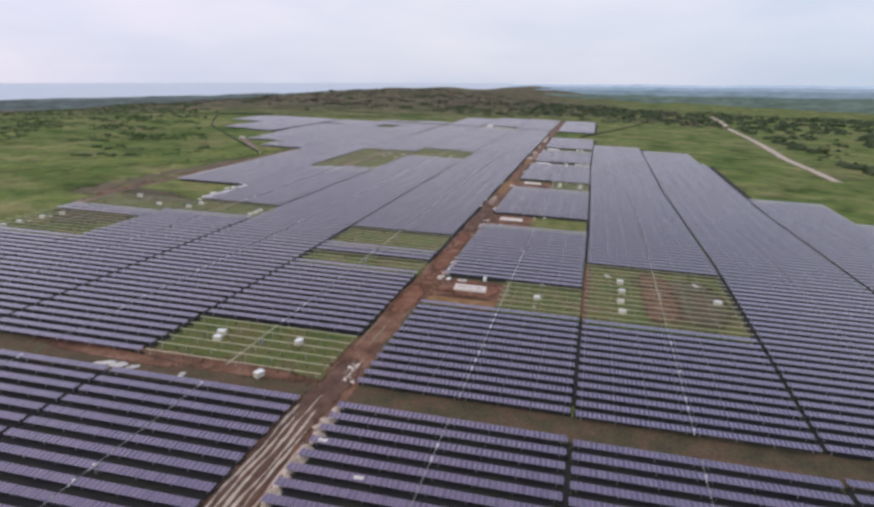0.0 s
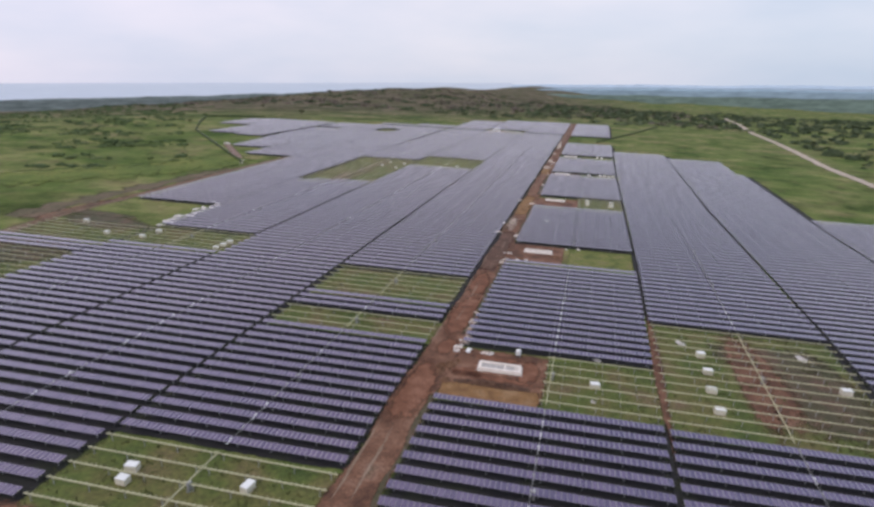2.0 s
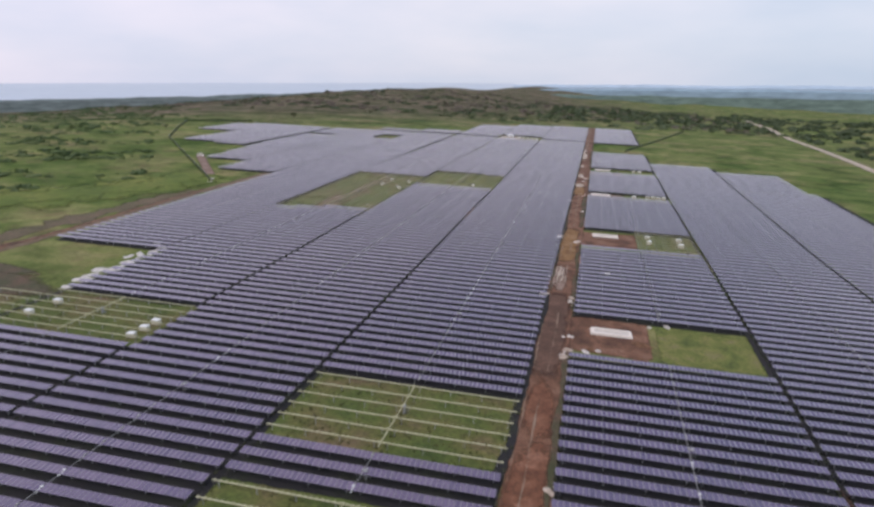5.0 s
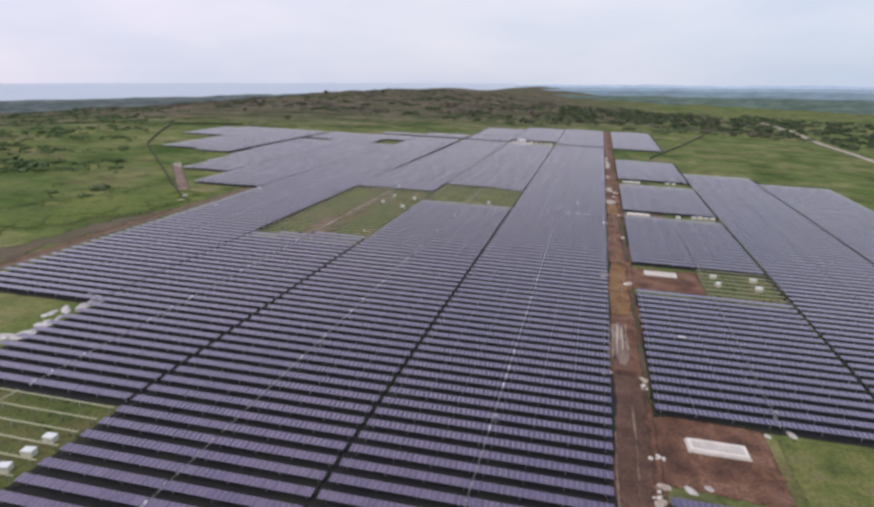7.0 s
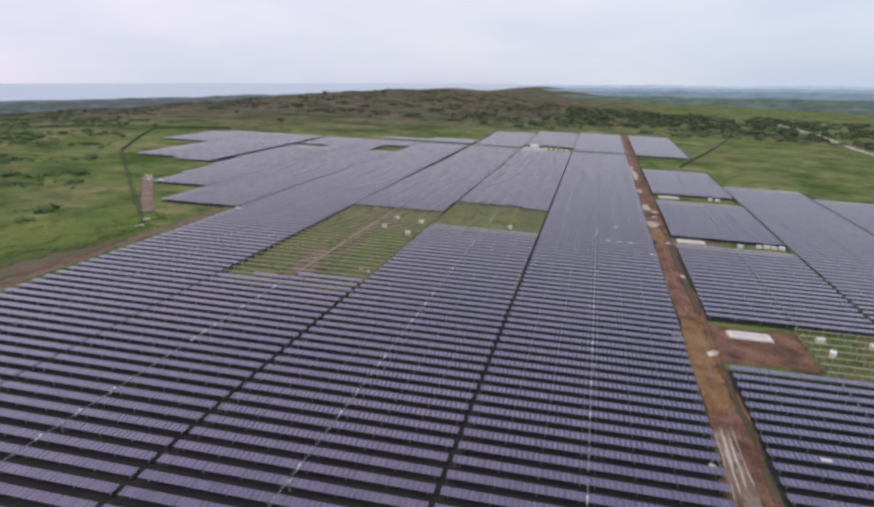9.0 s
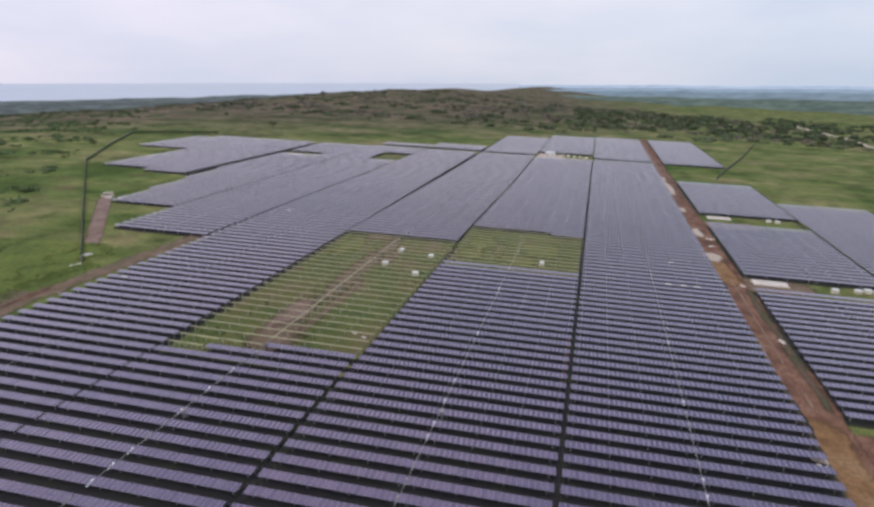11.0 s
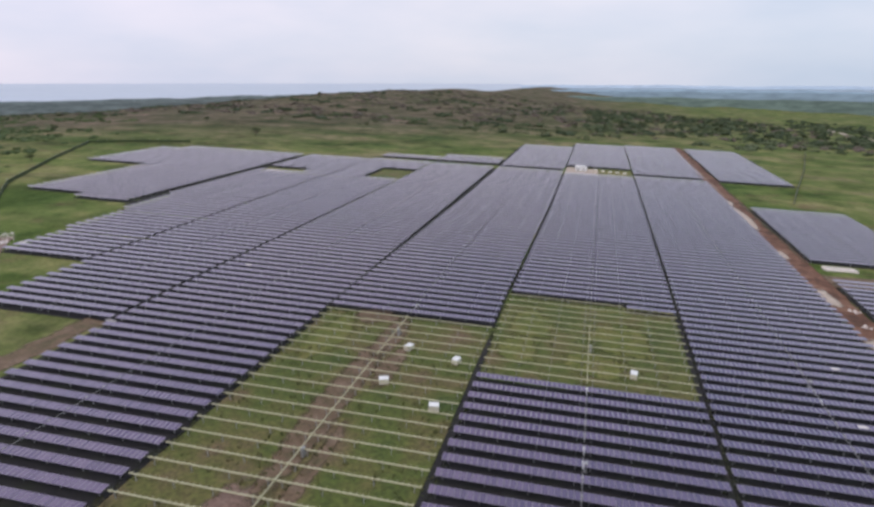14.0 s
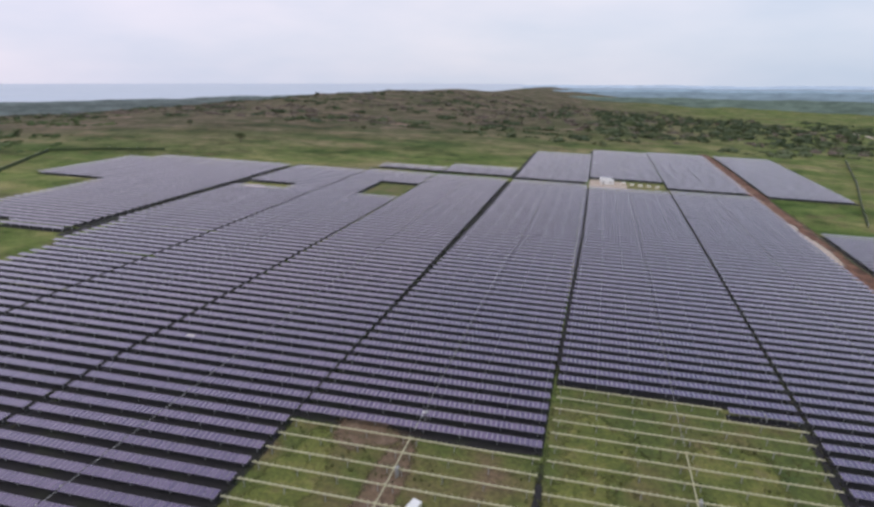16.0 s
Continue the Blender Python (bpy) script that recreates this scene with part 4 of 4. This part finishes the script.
for k, (x, y, r, h) in enumerate(((-48.6, 187.4, 1.2, 0.7), (-48.6, 190, 1.2, 0.6), (-49.2, 196, 1.1, 0.5), (-49.4, 201, 1.2, 0.5), (-49.4, 262, 1.0, 0.5), (-50.4, 257.5, 1.2, 0.6), (-50.8, 367, 1.4, 0.7), (-50.2, 299.5, 1.2, 0.3), (-49.8, 207, 1.0, 0.4), (-59.0, 374, 1.3, 0.5), (-58.8, 300.5, 1.1, 0.5))):
    heap(x, y, r, h, 230 + k, SAND, "sand_mound", "pale sand mound beside the earth road", "sand mound", "roadside sand mounds", k * 37.0, 1.2)
for k, (x, y, r, h) in enumerate(((-51.4, 172.4, 1.5, 0.9), (-49.6, 174.0, 1.5, 0.9), (-51.0, 169.6, 1.3, 0.8), (-48.2, 176.2, 0.9, 0.5), (-49.0, 166.2, 1.4, 0.6), (-44.0, 264.2, 1.2, 0.6), (-30.5, 272.0, 2.2, 0.6), (-31.0, 262.8, 1.6, 0.4))):
    heap(x, y, r, h, 260 + k, SPOIL, "earth_mound", "heap of dug red earth beside a concrete base", "earth mound", "spoil heaps", k * 53.0, 1.3)
for k, (x, y, r, s) in enumerate(((-203.2, 250.5, 2.2, 1.6), (-201.9, 256.0, 1.2, 1.5), (-203.9, 262.0, 1.6, 1.3), (-203.4, 267.8, 1.3, 1.4), (-202.6, 273.0, 1.5, 1.5), (-203.5, 280.0, 1.8, 1.6), (-203.8, 287.6, 3.4, 1.3), (-206.4, 284.6, 2.4, 1.9), (-203.6, 275.6, 3.6, 1.4), (-202.6, 269.0, 4.2, 1.3), (-206.6, 266.6, 3.0, 1.8), (-203.8, 257.2, 4.0, 1.2), (-205.0, 261.4, 2.8, 1.5), (-208.0, 281.0, 2.4, 1.6), (-204.0, 292.6, 3.6, 1.4), (-209.5, 296.5, 2.0, 1.6), (-206.0, 295.0, 1.8, 1.7), (-250.6, 450.8, 2.0, 1.4),
                                  (-241.0, 184.0, 1.5, 1.5), (-240.0, 193.0, 1.4, 1.3), (-337.0, 489.5, 3.0, 1.4), (-331.0, 492.0, 2.4, 1.6), (-274.0, 417.0, 3.2, 1.2), (-22.5, 286.6, 1.3, 1.6), (-27.5, 284.6, 1.0, 1.2), (-14.0, 188.6, 1.3, 1.6), (-45.0, 262.5, 1.4, 1.5), (-41.8, 264.0, 1.0, 1.3),
                                  (-111.0, 95.6, 2.0, 2.2), (-107.2, 95.9, 2.2, 1.9), (-103.4, 95.8, 1.5, 2.2), (-90.0, 96.6, 1.3, 2.4), (8.4, 207.0, 1.8, 1.7), (39.1, 208.4, 2.0, 1.8), (-14.8, 168.0, 0.9, 1.1), (-161.1, 392.9, 1.0, 1.3), (-157.9, 391.3, 0.8, 1.4), (-49.9, 181.4, 1.3, 1.4), (-49.4, 184.6, 1.0, 1.6), (-41.0, 182.6, 1.2, 2.2))):
    heap(x, y, r * 0.62, 0.35 + 0.08 * (k % 4), 300 + k, SHEETING, "packing_sheet", "crumpled grey-white packing sheet discarded on the ground", "packing sheet", "packing sheets", 20.0 * k, s)


def earth_bank(x, y, length, h, seed):
    """A long ragged bank of dug earth along the rows."""
    rng = np.random.RandomState(seed)
    n = 26
    vs = []
    for k in range(n):
        q = (k / (n - 1) - 0.5) * length
        e = min(1, 3.5 * min(k, n - 1 - k) / (n - 1))
        for o, z in ((-1.5, -0.15), (-0.8, 0.5), (-0.1, 1.0), (0.6, 0.7), (1.4, -0.15)):
            vs.append((q, o * rng.uniform(0.8, 1.2), (max(0, z) * h * rng.uniform(0.6, 1.25)) * e + min(0, z)))
    ob = new("earth_bank", mesh_from("earth_bank", [(np.array(vs), [(a, d, c, b) for a, b, c, d in grid_faces(5, n)], 0)], [SHADED_EARTH]))
    ob.matrix_world = on_field(x, y)
    tagged(ob, "ragged bank of red earth below a concrete base, its shaded face painted dark", "earth bank")


# red earth taken darker to give the bank's face its shade
SHADED_EARTH = mottled("shaded_red_earth", [(0.3, (0.050, 0.024, 0.014)), (0.7, (0.120, 0.060, 0.034))], 0.5, 2.5, 0.95, 0.6, tone=0.4)
earth_bank(-38.0, 167.6, 19.0, 0.8, 3)


def rubble(x, y, r, n, seed, mat):
    """Broken blocks thrown on the ground."""
    rng = np.random.RandomState(seed)
    root = new("rubble_heap")
    root.matrix_world = on_field(x, y)
    for k in range(n):
        a, q = rng.uniform(0, 6.28), r * rng.uniform(0, 1) ** 0.7
        s = rng.uniform(0.15, 0.42)
        v, f, _ = box(-s, s, -s * 0.7, s * 0.7, -0.1, s * 0.8, 0, s * 0.18)
        v = v * rng.uniform(0.85, 1.15, v.shape)
        t = rng.uniform(0, 3.1)
        v = np.stack([v[:, 0] * math.cos(t) - v[:, 1] * math.sin(t) + q * math.cos(a), v[:, 0] * math.sin(t) + v[:, 1] * math.cos(t) + q * math.sin(a), v[:, 2]], -1)
        part("block", [(v, f, 0)], mat, root)
    tagged(root, "heap of pale broken masonry on the bare earth", "rubble", "rubble heaps")


for k, (x, y, r, n) in enumerate(((-51.8, 107.5, 1.8, 9), (-53.2, 114.0, 1.5, 7), (-50.2, 182.8, 1.5, 9), (-49.2, 187.5, 1.4, 8), (-49.4, 192.5, 1.2, 6), (-42.6, 183.0, 1.2, 7), (-49.6, 199.5, 1.3, 6), (-50.6, 259.5, 1.6, 8), (-50.0, 270.0, 1.4, 7), (-59.6, 300.0, 1.4, 8), (-50.6, 296.0, 1.2, 6), (-59.2, 318.0, 1.0, 5),
                                  (-52.0, 366.0, 1.6, 8), (-59.4, 372.0, 1.2, 6), (-50.5, 428.0, 1.6, 8), (-58.6, 452.0, 1.5, 7), (-51.0, 471.0, 1.6, 8), (-53.0, 520.0, 1.8, 9), (-52.0, 532.0, 1.8, 9), (-340.0, 492.5, 3.4, 16), (-344.5, 497.0, 3.0, 14), (-269.0, 408.0, 2.2, 9))):
    rubble(x, y, r, n, 700 + k, LIMEWASH)


def water_tank(x, y):
    root = new("water_tank")
    root.matrix_world = on_field(x, y)
    n = 20
    ring = lambda r, z: [(r * math.cos(6.2832 * j / n), r * math.sin(6.2832 * j / n), z) for j in range(n)]
    prof = ((0.62, 0.7), (0.66, 0.8), (0.66, 1.75), (0.5, 2.05), (0.22, 2.1))
    vs = [p for r, z in prof for p in ring(r, z)]
    fs = [(k * n + j, k * n + (j + 1) % n, (k + 1) * n + (j + 1) % n, (k + 1) * n + j) for k in range(len(prof) - 1) for j in range(n)]
    fs += [tuple(reversed(range(n))), tuple((len(prof) - 1) * n + j for j in range(n))]
    part("tank", [(np.array(vs), fs, 0)], WHITE, root)
    part("lid", [(np.array(ring(0.25, 2.1) + ring(0.22, 2.2)), [(j, (j + 1) % n, n + (j + 1) % n, n + j) for j in range(n)] + [tuple(n + j for j in range(n))], 0)], WHITE, root)
    for a in (-0.45, 0.45):
        for b in (-0.45, 0.45):
            part("leg", [box(a - 0.06, a + 0.06, b - 0.06, b + 0.06, -0.2, 0.7)], POST, root)
    part("platform", [box(-0.6, 0.6, -0.6, 0.6, 0.58, 0.7)], POST, root)
    tagged(root, "white plastic water tank on a low steel stand", "water tank")


water_tank(-33.9, 183.6)


def board(x, y, turn):
    ob = new("board", mesh_from("board", [box(-1.2, 1.2, -0.6, 0.6, 0.05, 0.14, 0, 0.02), box(-1.0, -0.8, -0.5, 0.5, -0.05, 0.05), box(0.8, 1.0, -0.5, 0.5, -0.05, 0.05)], [WHITE]))
    ob.matrix_world = on_field(x, y, turn)
    tagged(ob, "white board lying on the earth beside the road", "board", "loose boards")


board(-46.9, 182.6, 80)


# a few odd panels left tilted or covered on the rows
def cover(x, y, w, d):
    ob = new("cover_sheet", mesh_from("cover_sheet", [box(-w / 2, w / 2, -d / 2, d / 2, TUBE_H + 0.15, TUBE_H + 0.2, 0, 0.02)], [SHEETING]))
    ob.matrix_world = on_field(x, y) @ Matrix.Rotation(radians(TILT), 4, "X")
    tagged(ob, "pale sheet lying over a few solar modules", "sheet", "cover sheets")


OFF = lambda v: V0 + (1.9 if v < 101 else 0)
VC = lambda v, x: OFF(v) + round((v - OFF(v)) / PITCH) * PITCH + SLOPE * x
for x, y in ((-35.7, 76.5), (-46.5, 84.7), (-39.1, 325.3), (-76.8, 459.8), (-72.1, 461.1), (-67.7, 461.5), (-73.1, 485.1), (-243.0, 403.4), (-240.5, 498.3)):
    yy = VC(y - SLOPE * x, x)
    cover(x, yy, 1.9, 0.9)


# ---------------------------------------------------------------- perimeter fence
def fence(pts, label):
    root = new("perimeter_fence")
    px, py = pts[0]
    root.location = (px, py, float(terrain(px, py)))
    base = np.array((px, py, float(terrain(px, py))))
    for (xa, ya), (xb, yb) in zip(pts[:-1], pts[1:]):
        n = max(1, round(math.hypot(xb - xa, yb - ya) / 6.0))
        d = np.array((xb - xa, yb - ya)) / n
        for k in range(n):
            a, b = np.array((xa, ya)) + d * k, np.array((xa, ya)) + d * (k + 1)
            za, zb = float(terrain(*a)), float(terrain(*b))
            u = d / np.linalg.norm(d)
            nn = np.array((-u[1], u[0])) * 0.3
            # a dark, overgrown run of netting
            v = []
            for q, z in ((a, za), (b, zb)):
                for s_, h in ((1, -0.2), (-1, -0.2), (-0.6, 1.6), (0.6, 1.6)):
                    v.append((*(q + nn * s_), z + h))
            w = np.array(v) - base
            part("netting", [(w, [(0, 1, 5, 4), (1, 2, 6, 5), (2, 3, 7, 6), (3, 0, 4, 7), (3, 2, 1, 0), (4, 5, 6, 7)], 0)], LEAF_DARK, root, "overgrown dark green netting")
            pv, pf = box_arrays(-0.08, 0.08, -0.08, 0.08, -0.2, 2.3)
            part("post", [(pv + np.array((*a, za)) - base, pf, 0)], POST, root)
    tagged(root, label, "fence")


fence([(-270, 411), (-312, 451), (-372, 509), (-431, 566), (-478, 634), (-522, 704), (-500, 726), (-462, 748)], "dark overgrown perimeter fence round the solar field")
fence([(-19, 706), (0, 765), (28, 848), (71, 990)], "dark overgrown perimeter fence beside the meadow")


# ---------------------------------------------------------------- vegetation
def shrub_templates(count, seed, flat=0.75, leaves=26):
    """Ragged low shrubs: a lumpy core and loose leaf tufts that stand off it."""
    rng = np.random.RandomState(seed)
    bm = bmesh.new()
    bmesh.ops.create_icosphere(bm, subdivisions=2, radius=1.0)
    bm.verts.ensure_lookup_table()
    base = np.array([v.co[:] for v in bm.verts])
    faces = np.array([[v.index for v in f.verts] for f in bm.faces])
    bm.free()
    out = []
    for _ in range(count):
        d = np.ones(len(base))
        for _k in range(5):
            w = rng.normal(size=3) * rng.uniform(1.2, 3.4)
            d += 0.17 * np.sin(base @ w + rng.uniform(0, 6.28))
        d += rng.uniform(-0.16, 0.16, len(base))
        v = base * d[:, None] * np.array((1, rng.uniform(0.7, 1.0), flat))
        v[:, 2] = np.maximum(v[:, 2], -0.2) + 0.15
        vs, fs = [v], [faces]
        n = len(v)
        for _k in range(leaves):
            p = v[rng.randint(len(v))] * rng.uniform(0.95, 1.18)
            t = p + rng.normal(size=(3, 3)) * 0.2
            vs.append(t)
            fs.append(np.array([[n, n + 1, n + 2]]))
            n += 3
        out.append((np.concatenate(vs), np.concatenate(fs)))
    return out


def scatter(name, places, templates, seed, mat, label, category="shrub"):
    rng = np.random.RandomState(seed)
    V, Fc, n = [], [], 0
    zs = terrain([p[0] for p in places], [p[1] for p in places])
    for (x, y, r), z in zip(places, zs):
        v, f = templates[rng.randint(len(templates))]
        a = rng.uniform(0, 6.28)
        c, s = math.cos(a), math.sin(a)
        h = rng.uniform(0.75, 1.15)
        w = np.stack([(v[:, 0] * c - v[:, 1] * s) * r + x, (v[:, 0] * s + v[:, 1] * c) * r + y, v[:, 2] * r * h], -1)
        w[:, 2] += z - 0.12 * r
        V.append(w)
        Fc.append(f + n)
        n += len(v)
    me = bpy.data.meshes.new(name)
    me.from_pydata(np.concatenate(V).tolist(), [], np.concatenate(Fc).tolist())
    me.materials.append(mat)
    tagged(new(name, me), label, category, kind="stuff")


def thick(x, y, size, seed, lo):
    """Where scrub grows thick: a smooth patchy field above lo."""
    return waves(np.array(x), np.array(y), size, seed) > lo


TEMPL = shrub_templates(14, 2)
rs = np.random.RandomState(21)


def places(n, xr, yr, rr, size, seed, lo, keep=None):
    out = []
    while len(out) < n:
        xs, ys, rad_ = rs.uniform(*xr, 2000), rs.uniform(*yr, 2000), rr[0] + (rr[1] - rr[0]) * rs.uniform(0, 1, 2000) ** 2.2
        ok = thick(xs, ys, size, seed, lo + rs.uniform(-0.35, 0.35, 2000))
        out += [(x, y, r) for x, y, r, g in zip(xs, ys, rad_, ok) if g and (keep is None or keep(x, y))]
    return out[:n]


clear = lambda x, y: not (-520 < x < 165 and y < 985) and not (165 < x < 215 and y < 1000)
FLAT = shrub_templates(12, 9, 0.45, 34)
scatter("meadow_shrubs", places(1500, (-1300, -330), (260, 1060), (0.8, 4.2), 95, 15, 0.35, lambda x, y: clear(x, y) and x < -285 - (y - 430) * 0.8), FLAT, 1, LEAF_MEADOW, "dark green shrubs scattered over the meadow")
scatter("meadow_thickets", places(1300, (-900, -310), (330, 900), (0.8, 4.2), 150, 47, 0.2, lambda x, y: x < -335 - (y - 430) * 0.8 and y > 380 - (x + 500) * 0.1), FLAT, 8, LEAF_MEADOW, "dark green thickets in the meadow beside the field")
hedge = np.random.RandomState(77)
CLUMPS = ((-444, 395, 9, 4), (-429, 406, 11, 4), (-416, 437, 13, 4), (-390, 448, 9, 4), (-388, 487, 12, 6), (-462, 501, 8, 4), (-356, 345, 15, 3), (-343, 353, 8, 3), (-374, 334, 8, 3))
scatter("meadow_clumps", [(hedge.normal(x, a * 0.5), hedge.normal(y, b * 0.5), hedge.uniform(1.0, 2.6)) for x, y, a, b in CLUMPS for _ in range(16)], FLAT, 78, LEAF_MEADOW, "dense dark green clumps of bushes across the meadow")
scatter("hillside_scrub", places(3200, (-1900, 250), (1040, 2250), (1.6, 6.5), 230, 17, 0.1), FLAT, 2, LEAF_DRY, "dry olive and brown scrub over the hillside")
scatter("hillside_shrubs", places(1700, (-1900, 150), (1010, 2200), (2.0, 8.0), 170, 19, 0.4), FLAT, 3, LEAF_DARK, "dark green shrubs over the hillside")
scatter("valley_thicket", places(2900, (-150, 1100), (480, 2000), (2.2, 9.0), 150, 23, 0.0, lambda x, y: clear(x, y) and abs(x - 200 - max(0, y - 975) * 0.11) > 9 and (x > 95 + 0.03 * y or y > 1080)), TEMPL, 4, LEAF_DARK, "dense green thicket in the valley beside the field")
scatter("field_edge_shrubs", places(330, (-520, 330), (975, 1130), (1.5, 7.0), 90, 29, 0.3, lambda x, y: y > 985 or x > 20), FLAT, 5, LEAF, "green shrubs along the field's far edge")


# grass tufts in the bare blocks and along the verges
def tuft_templates(count, seed):
    rng = np.random.RandomState(seed)
    out = []
    for _ in range(count):
        vs, fs = [], []
        for k in range(12):
            a, r = rng.uniform(0, 6.28), rng.uniform(0.1, 0.7)
            p = np.array((math.cos(a) * r, math.sin(a) * r, 0))
            w = np.array((-math.sin(a), math.cos(a), 0)) * rng.uniform(0.12, 0.25)
            t = p * rng.uniform(1.2, 1.9) + np.array((0, 0, rng.uniform(0.5, 1.1)))
            vs += [p - w, p + w, t]
            fs.append((3 * k, 3 * k + 1, 3 * k + 2))
        out.append((np.array(vs), np.array(fs)))
    return out


TUFTS = tuft_templates(10, 6)
GRASS = mottled("coarse_grass", [(0.3, (0.085, 0.100, 0.034)), (0.5, (0.120, 0.130, 0.048)), (0.7, (0.180, 0.155, 0.080))], 0.2, 2.0, 0.95, tone=0.4)
bare_blocks = [(x0, x1, lines) for _n, x0, x1, lines, kind in blocks if kind == "T"]
tp = []
for x0, x1, lines in bare_blocks:
    n = int((x1 - x0) * (lines[-1] - lines[0] + 4) * (0.3 if lines[0] < 520 else 0.1))
    xs, vv, rr_ = rs.uniform(x0, x1, n), rs.uniform(lines[0] - 2, lines[-1] + 2, n), rs.uniform(0.25, 0.7, n)
    tp += [(x, v + SLOPE * x, r) for x, v, r in zip(xs, vv, rr_) if thick(x, v, 30, 41, rs.uniform(-0.6, 0.5))]
scatter("grass_tufts", tp, TUFTS, 7, GRASS, "coarse grass tufts under bare tracker frames", "grass")


# single trees that stand out at the field's edges
def tree(x, y, h, seed):
    rng = np.random.RandomState(seed)
    z = float(terrain(x, y))
    root = new("tree")
    root.location = (x, y, z)
    n, pcs = 7, []
    trunk_h = h * 0.45

    def limb(p0, p1, r0, r1):
        p0, p1 = np.array(p0), np.array(p1)
        d = (p1 - p0) / np.linalg.norm(p1 - p0)
        a = np.cross(d, (0.3, 1, 0.2))
        a /= np.linalg.norm(a)
        b = np.cross(d, a)
        ring = [p + r * (math.cos(t) * a + math.sin(t) * b) for p, r in ((p0, r0), (p1, r1)) for t in np.linspace(0, 6.283, n, endpoint=False)]
        return (np.array(ring), [(j, (j + 1) % n, n + (j + 1) % n, n + j) for j in range(n)], 0)

    part("trunk", [limb((0, 0, -0.5), (rng.uniform(-.3, .3), rng.uniform(-.3, .3), trunk_h), h * 0.045, h * 0.028)], BARK, root)
    tips = []
    for k in range(6):
        a = k * 1.05 + rng.uniform(-0.4, 0.4)
        tip = (math.cos(a) * h * 0.33, math.sin(a) * h * 0.33, trunk_h + h * rng.uniform(0.12, 0.4))
        tips.append(tip)
        part("limb", [limb((0, 0, trunk_h * rng.uniform(0.7, 0.98)), tip, h * 0.022, h * 0.008)], BARK, root)
    cv, cf, m = [], [], 0
    for k in range(420):
        t = tips[rng.randint(6)] if rng.uniform() < 0.75 else (0, 0, h * 0.8)
        c = np.array(t) + rng.normal(size=3) * np.array((0.15, 0.15, 0.10)) * h
        q = c + rng.normal(size=(4, 3)) * 0.035 * h
        cv.append(q)
        cf += [(m, m + 1, m + 2), (m, m + 2, m + 3)]
        m += 4
    part("crown", [(np.concatenate(cv), cf, 0)], LEAF, root)
    tagged(root, "broad green tree standing in the scrub", "tree", "scattered trees")


for k, (x, y, h) in enumerate(((-442, 815, 8), (-72, 1183, 11), (-103, 1122, 10), (35, 1223, 10), (16, 1464, 12), (60, 1090, 9), (-20, 1120, 9), (-160, 1080, 8), (110, 1130, 10), (-300, 1075, 7), (-250, 1180, 9), (140, 1000, 8), (90, 1300, 11), (-390, 960, 6), (-560, 900, 6), (-620, 760, 6), (-480, 620, 5), (230, 820, 8), (240, 700, 8), (150, 1210, 9))):
    tree(x, y, h, 500 + k)


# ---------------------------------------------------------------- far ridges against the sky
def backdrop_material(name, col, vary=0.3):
    # distance haze is painted into col, and the emission lifts it further
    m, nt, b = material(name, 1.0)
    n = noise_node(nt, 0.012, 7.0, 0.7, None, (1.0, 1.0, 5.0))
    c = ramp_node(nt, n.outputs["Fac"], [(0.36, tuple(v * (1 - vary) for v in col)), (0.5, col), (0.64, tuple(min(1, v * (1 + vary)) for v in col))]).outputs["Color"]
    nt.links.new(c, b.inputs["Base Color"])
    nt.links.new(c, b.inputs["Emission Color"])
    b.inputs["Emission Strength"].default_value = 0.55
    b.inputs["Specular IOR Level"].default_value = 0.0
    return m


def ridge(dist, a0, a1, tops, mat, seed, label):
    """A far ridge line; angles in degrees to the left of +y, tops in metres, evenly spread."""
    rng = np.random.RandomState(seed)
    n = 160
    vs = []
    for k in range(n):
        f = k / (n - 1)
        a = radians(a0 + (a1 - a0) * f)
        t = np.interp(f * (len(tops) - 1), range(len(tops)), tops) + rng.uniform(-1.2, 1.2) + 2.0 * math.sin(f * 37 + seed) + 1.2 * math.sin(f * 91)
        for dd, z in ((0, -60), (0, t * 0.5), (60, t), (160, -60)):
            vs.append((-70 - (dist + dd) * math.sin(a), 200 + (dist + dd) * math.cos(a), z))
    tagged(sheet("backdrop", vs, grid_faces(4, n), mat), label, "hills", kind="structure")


ridge(4650, 14, -50, [26, 36, 40, 34, 38, 33, 36, 30, 34], backdrop_material("far_hazed_hills", (0.28, 0.35, 0.43), 0.1), 3, "far wooded hills on the horizon with blue-grey haze in their colour")
ridge(3700, 12, -50, [6, 18, 22, 20, 14, 16, 18, 16], backdrop_material("mid_hazed_hills", (0.18, 0.245, 0.30), 0.18), 4, "distant wooded hills with blue-green haze in their colour")
ridge(2800, 8, -50, [4, 2, -2, -6, -4, -8, -6, -10], backdrop_material("near_hazed_hills", (0.105, 0.145, 0.130)), 6, "distant wooded valley side")
ridge(2750, 22, 72, [16, 9, -1, -10, -18, -22, -24], backdrop_material("coastal_hills", (0.122, 0.148, 0.150)), 5, "distant dark coastal land with grey haze in its colour")
